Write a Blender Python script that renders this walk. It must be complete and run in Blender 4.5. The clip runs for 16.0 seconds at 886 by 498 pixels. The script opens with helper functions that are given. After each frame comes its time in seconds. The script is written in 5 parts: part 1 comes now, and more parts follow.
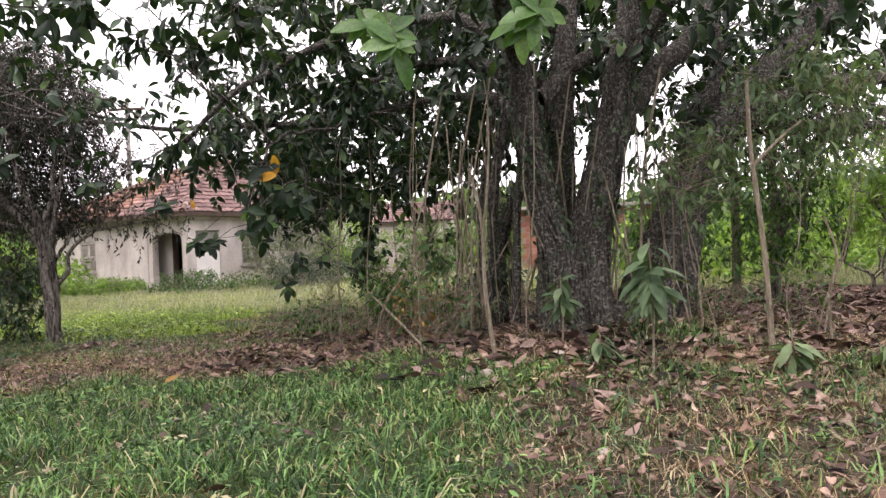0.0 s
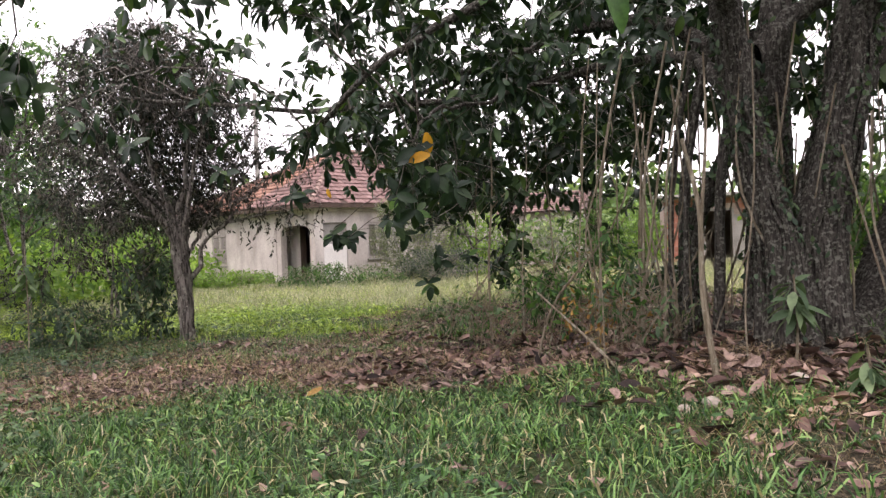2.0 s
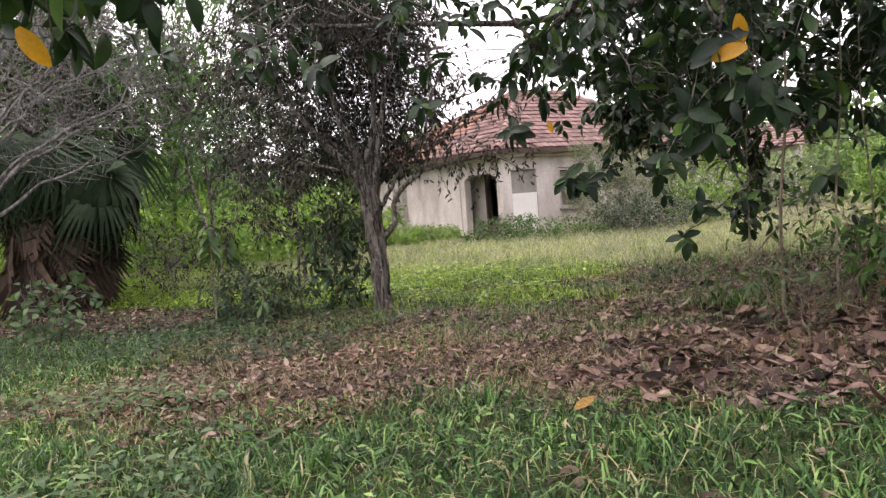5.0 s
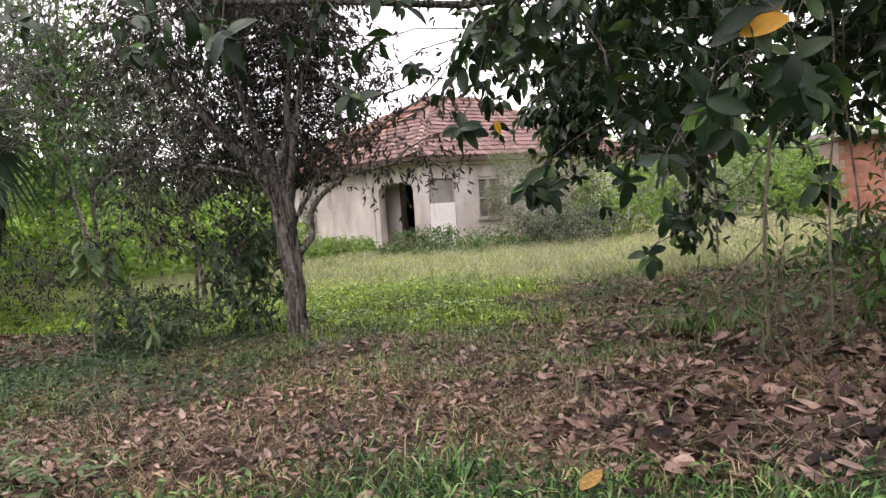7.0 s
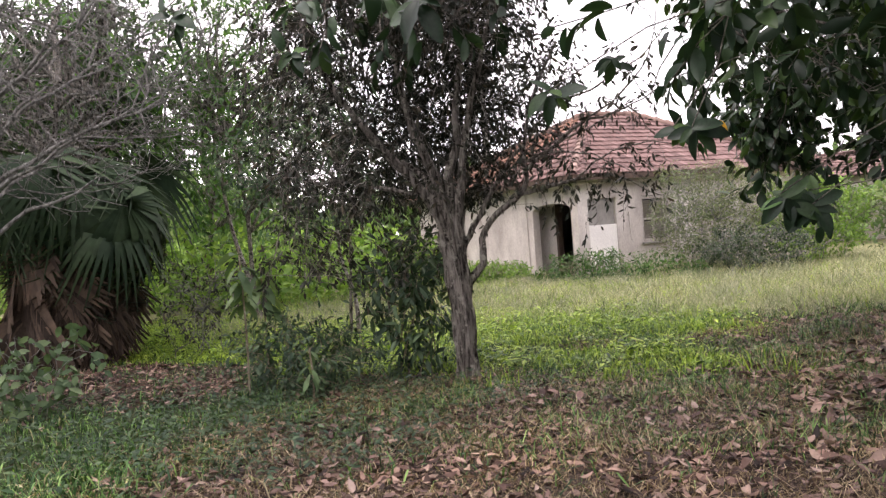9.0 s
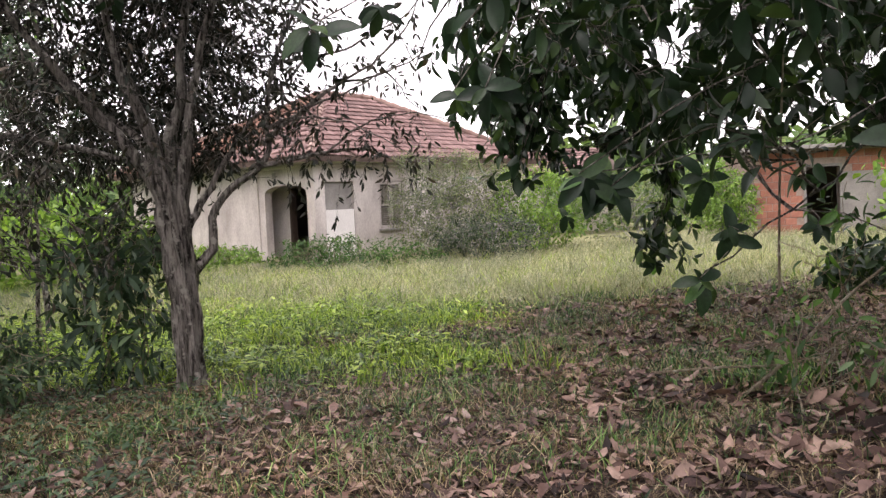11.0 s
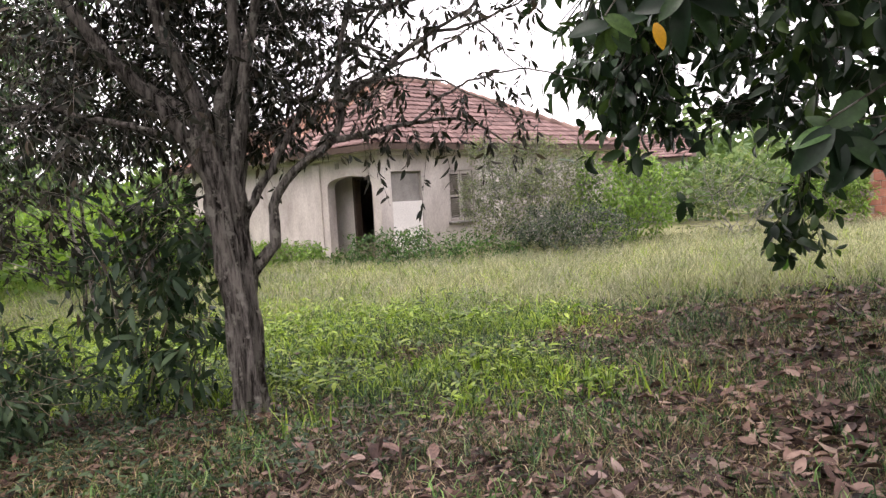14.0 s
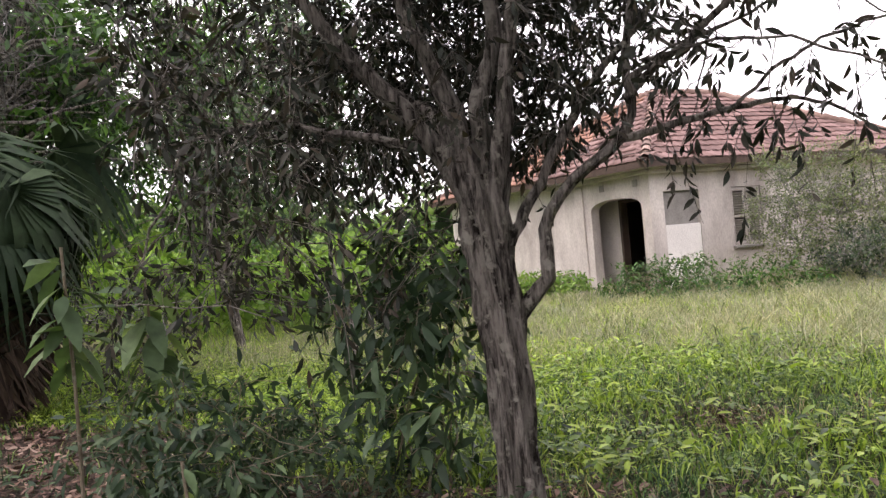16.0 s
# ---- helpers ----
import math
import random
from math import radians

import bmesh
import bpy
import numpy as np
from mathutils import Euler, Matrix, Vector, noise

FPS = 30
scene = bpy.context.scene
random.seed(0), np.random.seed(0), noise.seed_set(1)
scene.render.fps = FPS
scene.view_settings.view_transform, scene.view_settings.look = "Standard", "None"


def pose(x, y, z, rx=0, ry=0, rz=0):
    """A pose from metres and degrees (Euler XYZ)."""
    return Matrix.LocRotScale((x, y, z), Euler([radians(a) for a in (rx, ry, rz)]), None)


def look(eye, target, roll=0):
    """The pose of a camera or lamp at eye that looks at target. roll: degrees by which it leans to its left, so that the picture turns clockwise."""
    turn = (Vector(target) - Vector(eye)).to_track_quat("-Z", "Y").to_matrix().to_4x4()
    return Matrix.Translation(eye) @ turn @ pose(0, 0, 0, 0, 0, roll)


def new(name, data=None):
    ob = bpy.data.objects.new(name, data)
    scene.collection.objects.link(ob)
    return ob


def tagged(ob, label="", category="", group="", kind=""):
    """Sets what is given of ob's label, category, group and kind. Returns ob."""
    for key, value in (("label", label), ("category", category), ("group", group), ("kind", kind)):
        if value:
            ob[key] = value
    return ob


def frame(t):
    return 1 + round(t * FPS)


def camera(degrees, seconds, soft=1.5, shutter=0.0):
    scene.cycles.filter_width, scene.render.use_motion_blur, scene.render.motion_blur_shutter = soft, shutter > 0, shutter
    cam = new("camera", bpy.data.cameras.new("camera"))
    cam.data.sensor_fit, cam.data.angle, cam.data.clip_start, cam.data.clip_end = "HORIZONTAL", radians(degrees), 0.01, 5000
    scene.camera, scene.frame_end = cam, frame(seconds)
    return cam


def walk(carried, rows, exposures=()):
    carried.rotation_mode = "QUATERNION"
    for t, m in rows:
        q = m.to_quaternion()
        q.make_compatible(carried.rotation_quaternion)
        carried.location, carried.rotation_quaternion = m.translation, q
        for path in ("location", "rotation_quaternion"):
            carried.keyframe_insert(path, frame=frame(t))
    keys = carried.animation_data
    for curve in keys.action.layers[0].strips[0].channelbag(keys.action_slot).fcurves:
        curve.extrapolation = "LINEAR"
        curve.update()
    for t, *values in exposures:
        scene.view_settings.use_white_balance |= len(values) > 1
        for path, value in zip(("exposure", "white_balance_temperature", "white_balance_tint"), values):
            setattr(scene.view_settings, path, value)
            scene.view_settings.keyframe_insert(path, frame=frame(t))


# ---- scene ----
cam = camera(60.9, 16.0, soft=1.4)
PATH = [
    (0, (-0.042, 0.036, 1.461), (-0.033, 2.036, 1.452), -2.3),
    (0.5, (-0.124, 0.336, 1.429), (-0.227, 2.333, 1.377), -2.5),
    (1, (-0.302, 0.652, 1.433), (-0.474, 2.644, 1.39), -2.4),
    (1.5, (-0.537, 0.998, 1.48), (-0.737, 2.987, 1.458), -2.5),
    (2, (-0.723, 1.404, 1.486), (-1.014, 3.383, 1.469), -2.4),
    (2.5, (-0.952, 1.808, 1.463), (-1.487, 3.735, 1.449), -3.6),
    (3, (-1.209, 2.123, 1.495), (-1.946, 3.981, 1.441), -5.5),
    (3.5, (-1.341, 2.482, 1.488), (-2.101, 4.331, 1.419), -4.8),
    (3.7, (-1.411, 2.621, 1.492), (-2.189, 4.461, 1.41), -4.7),
    (5.8, (-2.406, 3.837, 1.524), (-2.983, 5.746, 1.368), -4.1),
    (6, (-2.475, 3.938, 1.533), (-2.991, 5.864, 1.372), -4.4),
    (6.5, (-2.617, 4.258, 1.518), (-3.091, 6.197, 1.396), -4.2),
    (7, (-2.765, 4.552, 1.526), (-3.241, 6.491, 1.411), -4.0),
    (7.5, (-2.953, 4.843, 1.528), (-3.47, 6.772, 1.425), -3.8),
    (8, (-3.15, 5.128, 1.531), (-3.833, 7.005, 1.447), -4.2),
    (8.5, (-3.371, 5.41, 1.557), (-4.222, 7.219, 1.522), -4.1),
    (9, (-3.624, 5.604, 1.562), (-4.437, 7.431, 1.534), -4.4),
    (9.5, (-3.81, 5.815, 1.553), (-4.449, 7.709, 1.499), -4.7),
    (10, (-3.957, 6.107, 1.552), (-4.466, 8.04, 1.487), -4.1),
    (10.2, (-3.992, 6.226, 1.53), (-4.369, 8.188, 1.457), -3.8),
    (12.3, (-4.338, 7.278, 1.516), (-4.38, 9.274, 1.391), -2.2),
    (12.5, (-4.373, 7.332, 1.514), (-4.428, 9.328, 1.392), -2.3),
    (13, (-4.425, 7.463, 1.486), (-4.492, 9.458, 1.367), -2.6),
    (13.5, (-4.493, 7.743, 1.463), (-4.623, 9.736, 1.36), -2.8),
    (14, (-4.625, 8.034, 1.458), (-4.898, 10.012, 1.342), -3.4),
    (14.5, (-4.807, 8.346, 1.462), (-5.145, 10.314, 1.357), -4.6),
    (15, (-4.947, 8.615, 1.454), (-5.474, 10.542, 1.361), -5.2),
    (15.2, (-5.011, 8.743, 1.425), (-5.719, 10.612, 1.351), -4.8),
    (15.5, (-5.058, 8.998, 1.417), (-5.947, 10.789, 1.436), -5.4),
    (16, (-5.176, 9.282, 1.44), (-6.083, 11.064, 1.45), -5.0),
]
walk(cam, [(t, look(eye, target, roll)) for t, eye, target, roll in PATH], exposures=[(0, 0.93, 6500, 18), (16, 0.93, 6500, 18)])

# ---- light: a bright overcast sky and a weak wide sun ----
world = bpy.data.worlds.new("overcast")
scene.world = world
world.use_nodes = True
wn, wl = world.node_tree.nodes, world.node_tree.links
sky = wn.new("ShaderNodeTexSky")
sky.sky_type, sky.sun_disc = "NISHITA", False
sky.sun_elevation, sky.sun_rotation = radians(52), radians(200)
sky.air_density, sky.dust_density, sky.ozone_density = 1.0, 6.0, 1.0
cloud = wn.new("ShaderNodeMix")
cloud.data_type = "RGBA"
cloud.inputs[0].default_value = 0.86
cloud.inputs[7].default_value = (12.6, 12.0, 12.2, 1)
wl.new(sky.outputs[0], cloud.inputs[6])
wl.new(cloud.outputs[2], wn["Background"].inputs[0])
wn["Background"].inputs[1].default_value = 0.13
sun = new("sun", bpy.data.lights.new("sun", "SUN"))
sun.data.energy, sun.data.angle, sun.data.color = 1.0, radians(25), (1.0, 0.96, 0.9)
sun.matrix_world = look((-10, -16, 30), (0, 0, 0))


# ---- helpers for shapes ----
def rng_of(seed):
    return np.random.default_rng(seed)


def ease(a, b, v):
    u = np.clip((np.asarray(v, float) - a) / (b - a), 0, 1)
    return u * u * (3 - 2 * u)


def ground_z(x, y):
    x, y = np.asarray(x, float), np.asarray(y, float)
    z = 0.25 * ease(14, 26, y) + 0.13 * ease(-5, 1.5, x) - 0.1 * ease(-6, -13, x)
    z = z + 0.016 * np.sin(1.9 * x + 0.7 * y) * np.sin(1.3 * y - 0.4 * x) + 0.01 * np.sin(4.1 * x + 1.1) * np.sin(3.7 * y)
    z = z + 0.12 * ease(-1.5, 0.8, x) * ease(4.5, 7.2, y) * (1 - ease(12, 15, y))
    z = z + 0.25 * np.exp(-((x - 1.7) ** 2 / 2.6 + (y - 9.0) ** 2 / 1.7))
    return z + 2.2 * ease(45, 140, y)


def wave(x, y, s=1.0, seed=0.0):
    """A smooth field between about -1 and 1, for uneven edges of the planting."""
    return (np.sin(1.7 * s * x + 2.3 * s * y + seed) + np.sin(-2.9 * s * x + 1.1 * s * y + 2.1 * seed)
            + np.sin(0.9 * s * x - 3.1 * s * y + 1.3 * seed)) / 3


class Heap:
    """Gathers vertices and faces into one mesh."""

    def __init__(self):
        self.v, self.f, self.n = [], [], 0

    def add(self, verts, faces):
        self.v.append(np.asarray(verts, np.float32))
        self.f.append(np.asarray(faces, np.int32) + self.n)
        self.n += len(verts)

    def mesh(self, name, smooth=True):
        me = bpy.data.meshes.new(name)
        co = np.concatenate(self.v)
        loops = np.concatenate([f.ravel() for f in self.f])
        sizes = np.concatenate([np.full(len(f), f.shape[1]) for f in self.f])
        me.vertices.add(len(co))
        me.vertices.foreach_set("co", co.ravel())
        me.loops.add(len(loops))
        me.loops.foreach_set("vertex_index", loops)
        me.polygons.add(len(sizes))
        me.polygons.foreach_set("loop_start", np.concatenate([[0], np.cumsum(sizes)[:-1]]).astype(np.int32))
        me.polygons.foreach_set("loop_total", sizes.astype(np.int32))
        me.update(calc_edges=True)
        if smooth:
            me.shade_smooth()
        return me


def put(name, heap, mat, parent=None, label="", smooth=True):
    me = heap if isinstance(heap, bpy.types.Mesh) else heap.mesh(name, smooth)
    if not me.materials:
        me.materials.append(mat)
    ob = new(name, me)
    ob.parent = parent
    if label:
        ob["label"] = label
    return ob


def part(name, bm, mat, parent=None, label="", smooth=False):
    me = bpy.data.meshes.new(name)
    bmesh.ops.recalc_face_normals(bm, faces=bm.faces)
    bm.to_mesh(me)
    bm.free()
    if smooth:
        me.shade_smooth()
    return put(name, me, mat, parent, label)


def thing(name, label, category, group="", kind=""):
    return tagged(new(name), label, category, group, kind)


def box(bm, lo, hi, m=None, bevel=0.0):
    lo, hi = Vector(lo), Vector(hi)
    vs = [bm.verts.new(((lo, hi)[i].x, (lo, hi)[j].y, (lo, hi)[k].z)) for i in (0, 1) for j in (0, 1) for k in (0, 1)]
    for q in ((0, 1, 3, 2), (4, 6, 7, 5), (0, 4, 5, 1), (2, 3, 7, 6), (0, 2, 6, 4), (1, 5, 7, 3)):
        bm.faces.new([vs[i] for i in q])
    if bevel:
        es = {e for v in vs for e in v.link_edges}
        r = bmesh.ops.bevel(bm, geom=list(es), offset=bevel, segments=1, affect="EDGES")
        vs = list({v for v in vs if v.is_valid} | set(r["verts"]))
    if m is not None:
        bmesh.ops.transform(bm, matrix=m, verts=[v for v in vs if v.is_valid])
    return bm


def smooth_path(points, n):
    """n points on a smooth curve through the given ones."""
    p = np.asarray(points, float)
    p = np.vstack([2 * p[0] - p[1], p, 2 * p[-1] - p[-2]])
    t = np.linspace(0, len(p) - 3 - 1e-6, n)
    i = t.astype(int)
    u = (t - i)[:, None]
    a, b, c, d = p[i], p[i + 1], p[i + 2], p[i + 3]
    return 0.5 * (2 * b + (c - a) * u + (2 * a - 5 * b + 4 * c - d) * u ** 2 + (3 * b - a - 3 * c + d) * u ** 3)


def unit(v):
    return v / np.maximum(np.linalg.norm(v, axis=-1, keepdims=True), 1e-9)


def tube(heap, pts, r0, r1, sides=6, ridge=0.0, lobes=5, seed=0.0, flare=0.0):
    """A tapered limb along pts; ridge gives it fluted, uneven bark, flare a wider foot."""
    pts = np.asarray(pts, float)
    n = len(pts)
    tan = unit(np.gradient(pts, axis=0))
    ref = np.array([0.31, 0.95, 0.05]) if abs(tan[0, 1]) < 0.8 else np.array([0.95, 0.2, 0.1])
    a = unit(np.cross(tan, ref))
    b = np.cross(tan, a)
    th = np.linspace(0, 2 * np.pi, sides, endpoint=False)
    s = np.linspace(0, 1, n)
    r = (r0 + (r1 - r0) * s ** 0.8)[:, None] * np.ones(sides)
    if flare:
        r = r * (1 + flare * np.exp(-s * 9))[:, None]
    if ridge:
        tw = th[None] + 0.9 * s[:, None]
        r = r * (1 + ridge * np.sin(lobes * tw + seed) + 0.6 * ridge * np.sin((lobes * 2 + 1) * tw + 5 * s[:, None] + 2 * seed)
                 + 0.5 * ridge * np.sin(23 * s[:, None] + 2 * tw + seed))
    v = pts[:, None] + r[..., None] * (np.cos(th)[None, :, None] * a[:, None] + np.sin(th)[None, :, None] * b[:, None])
    i, j = np.meshgrid(np.arange(n - 1), np.arange(sides), indexing="ij")
    k = (j + 1) % sides
    f = np.stack([i * sides + j, i * sides + k, (i + 1) * sides + k, (i + 1) * sides + j], -1).reshape(-1, 4)
    heap.add(v.reshape(-1, 3), f)


def leaf_form(length, width, rows=4, curl=0.15, fold=0.2, tip=1.0, blunt=0.8):
    """A leaf along +y with a folded midrib, its face towards +z."""
    s = np.linspace(0, 1, rows + 1)
    w = width / 2 * np.sin(np.pi * np.clip(s, 0.03, 0.985) ** (0.9 * tip)) ** blunt
    v = []
    for si, wi in zip(s, w):
        z = -curl * length * si ** 2
        v += [(-wi, si * length, z + fold * wi), (0, si * length, z), (wi, si * length, z + fold * wi)]
    f = []
    for i in range(rows):
        p = 3 * i
        f += [(p, p + 1, p + 4, p + 3), (p + 1, p + 2, p + 5, p + 4)]
    return np.array(v), np.array(f)


def scatter(heap, form, pos, way, up, scale):
    """Copies of a leaf form into one heap: roots, directions, facings and sizes."""
    v, f = form
    y = unit(way)
    x = unit(np.cross(y, up))
    z = np.cross(x, y)
    sc = np.asarray(scale)[:, None, None]
    co = pos[:, None] + sc * (v[None, :, 0:1] * x[:, None] + v[None, :, 1:2] * y[:, None] + v[None, :, 2:3] * z[:, None])
    fs = f[None] + (np.arange(len(pos)) * len(v))[:, None, None]
    heap.add(co.reshape(-1, 3), fs.reshape(-1, f.shape[1]))


def frame_of(pos, way, up, scale):
    """The pose of one leaf, for a leaf that is an object of its own."""
    y = unit(way)
    x = unit(np.cross(y, up))
    z = np.cross(x, y)
    m = Matrix([[*r] for r in np.stack([x * scale, y * scale, z * scale, pos], 1)])
    return Matrix([*[list(r) for r in m], [0, 0, 0, 1]])


def clothe(rng, heap, limbs, centres, r0, r1, sag=0.25, sides=4, k=5):
    """Twigs that run from the nearest limb to each centre. Returns all their points, and the direction at each tip."""
    made, tips = [], []
    for c in centres:
        d = np.linalg.norm(limbs - c, axis=1) + 0.6 * np.maximum(0, limbs[:, 2] - c[2] - 0.5)
        near = np.argsort(d)[:6]
        root = limbs[near[rng.integers(len(near))]]
        gap = np.linalg.norm(c - root)
        mid = (root + c) / 2 + np.array([0, 0, sag * gap]) + rng.normal(0, 0.1 * gap + 0.01, 3)
        s = np.linspace(0, 1, k)[:, None]
        p = (1 - s) ** 2 * root + 2 * s * (1 - s) * mid + s ** 2 * c
        p[1:-1] += rng.normal(0, 0.025 * gap, (k - 2, 3))
        if heap is not None:
            tube(heap, p, r0 * min(1.0, 0.35 + 0.4 * gap), r1, sides)
        made.append(p)
        tips.append(p[-1] - p[-2])
    return np.vstack(made), unit(np.array(tips))


def rosettes(rng, centres, tips, count, spread=(0.6, 1.6), droop=0.35, along=0.18):
    """Roots, directions and facings of leaves round the tips of twigs."""
    n = len(centres)
    t = np.repeat(tips, count, 0)
    c = np.repeat(centres, count, 0)
    side = unit(np.cross(t, np.array([0.2, 0.3, 0.93]) + rng.normal(0, 0.1, (n * count, 3))))
    other = np.cross(t, side)
    ph = np.tile(np.arange(count) * 2.4, n) + np.repeat(rng.uniform(0, 6.3, n), count) + rng.normal(0, 0.25, n * count)
    a = rng.uniform(*spread, n * count)
    way = t * np.cos(a)[:, None] + (side * np.cos(ph)[:, None] + other * np.sin(ph)[:, None]) * np.sin(a)[:, None]
    way = unit(way + np.array([0, 0, -1.0]) * droop * rng.uniform(0.4, 1.6, (n * count, 1)))
    up = unit(t * 0.7 + np.array([0, 0, 0.8]) + rng.normal(0, 0.3, (n * count, 3)))
    pos = c - t * (rng.uniform(0, along, (n * count, 1))) + way * 0.03
    return pos, way, up


def pick(rng, n, lo, hi, density):
    """n random points in a box, thinned by a density between 0 and 1."""
    out = []
    got = 0
    while got < n:
        p = rng.uniform(lo, hi, (n * 3, 3))
        p = p[rng.random(len(p)) < density(p)]
        out.append(p)
        got += len(p)
    return np.vstack(out)[:n]


# ---- materials ----
def material(name, rough=0.8, spec=0.3):
    m = bpy.data.materials.new(name)
    m.use_nodes = True
    nt = m.node_tree
    b = nt.nodes["Principled BSDF"]
    b.inputs["Roughness"].default_value = rough
    b.inputs["Specular IOR Level"].default_value = spec
    return m, nt, b


def ramp_node(nt, stops):
    r = nt.nodes.new("ShaderNodeValToRGB")
    e = r.color_ramp.elements
    while len(e) < len(stops):
        e.new(0.5)
    for el, (p, c) in zip(e, stops):
        el.position, el.color = p, (*c, 1)
    return r


def noise_node(nt, scale, detail=4, rough=0.55, stretch=(1, 1, 1)):
    tc = nt.nodes.new("ShaderNodeTexCoord")
    mp = nt.nodes.new("ShaderNodeMapping")
    mp.inputs["Scale"].default_value = stretch
    n = nt.nodes.new("ShaderNodeTexNoise")
    n.inputs["Scale"].default_value, n.inputs["Detail"].default_value, n.inputs["Roughness"].default_value = scale, detail, rough
    nt.links.new(tc.outputs["Object"], mp.inputs[0])
    nt.links.new(mp.outputs[0], n.inputs["Vector"])
    return n


def mix_node(nt, fac, a, b, blend="MIX"):
    m = nt.nodes.new("ShaderNodeMix")
    m.data_type, m.blend_type = "RGBA", blend
    for sock, v in ((m.inputs[0], fac), (m.inputs[6], a), (m.inputs[7], b)):
        if isinstance(v, (int, float)):
            sock.default_value = v
        elif isinstance(v, tuple):
            sock.default_value = (*v, 1)
        else:
            nt.links.new(v, sock)
    return m.outputs[2]


def bump_node(nt, b, height, strength, dist):
    n = nt.nodes.new("ShaderNodeBump")
    n.inputs["Strength"].default_value, n.inputs["Distance"].default_value = strength, dist
    nt.links.new(height, n.inputs["Height"])
    nt.links.new(n.outputs[0], b.inputs["Normal"])


def leaf_material(name, stops, rough=0.55, spec=0.3, through_light=0.3, blotch=0.35):
    """Leaves that differ from one to the next, with blotches and a little light through them."""
    m, nt, b = material(name, rough, spec)
    geo, inf, add, fr = (nt.nodes.new(k) for k in ("ShaderNodeNewGeometry", "ShaderNodeObjectInfo", "ShaderNodeMath", "ShaderNodeMath"))
    fr.operation = "FRACT"
    nt.links.new(geo.outputs["Random Per Island"], add.inputs[0])
    nt.links.new(inf.outputs["Random"], add.inputs[1])
    nt.links.new(add.outputs[0], fr.inputs[0])
    r = ramp_node(nt, stops)
    nt.links.new(fr.outputs[0], r.inputs[0])
    n = noise_node(nt, 9, 5)
    big = noise_node(nt, 0.8, 2)
    shade = ramp_node(nt, [(0.3, (1 - blotch,) * 3), (0.7, (1 + blotch * 0.6,) * 3)])
    nt.links.new(n.outputs[0], shade.inputs[0])
    shade2 = ramp_node(nt, [(0.35, (0.8, 0.82, 0.85)), (0.65, (1.15, 1.12, 1.0))])
    nt.links.new(big.outputs[0], shade2.inputs[0])
    col = mix_node(nt, 1.0, mix_node(nt, 1.0, r.outputs[0], shade.outputs[0], "MULTIPLY"), shade2.outputs[0], "MULTIPLY")
    nt.links.new(col, b.inputs["Base Color"])
    if through_light:
        tr, mx = nt.nodes.new("ShaderNodeBsdfTranslucent"), nt.nodes.new("ShaderNodeMixShader")
        nt.links.new(mix_node(nt, 1.0, col, (1.5, 1.6, 0.7), "MULTIPLY"), tr.inputs[0])
        mx.inputs[0].default_value = through_light
        nt.links.new(b.outputs[0], mx.inputs[1])
        nt.links.new(tr.outputs[0], mx.inputs[2])
        nt.links.new(mx.outputs[0], nt.nodes["Material Output"].inputs[0])
    return m


def bark_material(name, dark, light, patch, amount=0.5, scale=7.0):
    m, nt, b = material(name, 0.9, 0.15)
    fine = noise_node(nt, scale * 3, 8, 0.7, (1, 1, 0.14))
    spots = noise_node(nt, scale * 1.6, 6, 0.6)
    r = ramp_node(nt, [(0.4, dark), (0.6, light)])
    nt.links.new(fine.outputs[0], r.inputs[0])
    p = ramp_node(nt, [(0.62 - 0.2 * amount, (0, 0, 0)), (0.68 - 0.15 * amount, (1, 1, 1))])
    nt.links.new(spots.outputs[0], p.inputs[0])
    nt.links.new(mix_node(nt, p.outputs[0], r.outputs[0], patch), b.inputs["Base Color"])
    bump_node(nt, b, fine.outputs[0], 1.0, 0.08)
    return m


def plain_material(name, a, c, scale=6.0, rough=0.85, bump=0.3, dist=0.01, stretch=(1, 1, 1), spec=0.2, fine=40.0, vary=0.0):
    """Two tones in large stains, grain over them, and fine relief; vary: pieces that differ one from another."""
    m, nt, b = material(name, rough, spec)
    n1, n2 = noise_node(nt, scale, 6, 0.6, stretch), noise_node(nt, fine, 4, 0.6, stretch)
    r = ramp_node(nt, [(0.33, a), (0.67, c)])
    nt.links.new(n1.outputs[0], r.inputs[0])
    g = ramp_node(nt, [(0.25, (0.78,) * 3), (0.75, (1.15,) * 3)])
    nt.links.new(n2.outputs[0], g.inputs[0])
    col = mix_node(nt, 1.0, r.outputs[0], g.outputs[0], "MULTIPLY")
    if vary:
        geo, inf, add, fr = (nt.nodes.new(k) for k in ("ShaderNodeNewGeometry", "ShaderNodeObjectInfo", "ShaderNodeMath", "ShaderNodeMath"))
        fr.operation = "FRACT"
        nt.links.new(geo.outputs["Random Per Island"], add.inputs[0])
        nt.links.new(inf.outputs["Random"], add.inputs[1])
        nt.links.new(add.outputs[0], fr.inputs[0])
        v = ramp_node(nt, [(0.0, (1 - vary,) * 3), (0.5, (1, 1 - 0.1 * vary, 1 - 0.15 * vary)), (1.0, (1 + vary * 0.7,) * 3)])
        nt.links.new(fr.outputs[0], v.inputs[0])
        col = mix_node(nt, 1.0, col, v.outputs[0], "MULTIPLY")
    nt.links.new(col, b.inputs["Base Color"])
    bump_node(nt, b, n2.outputs[0], bump, dist)
    return m


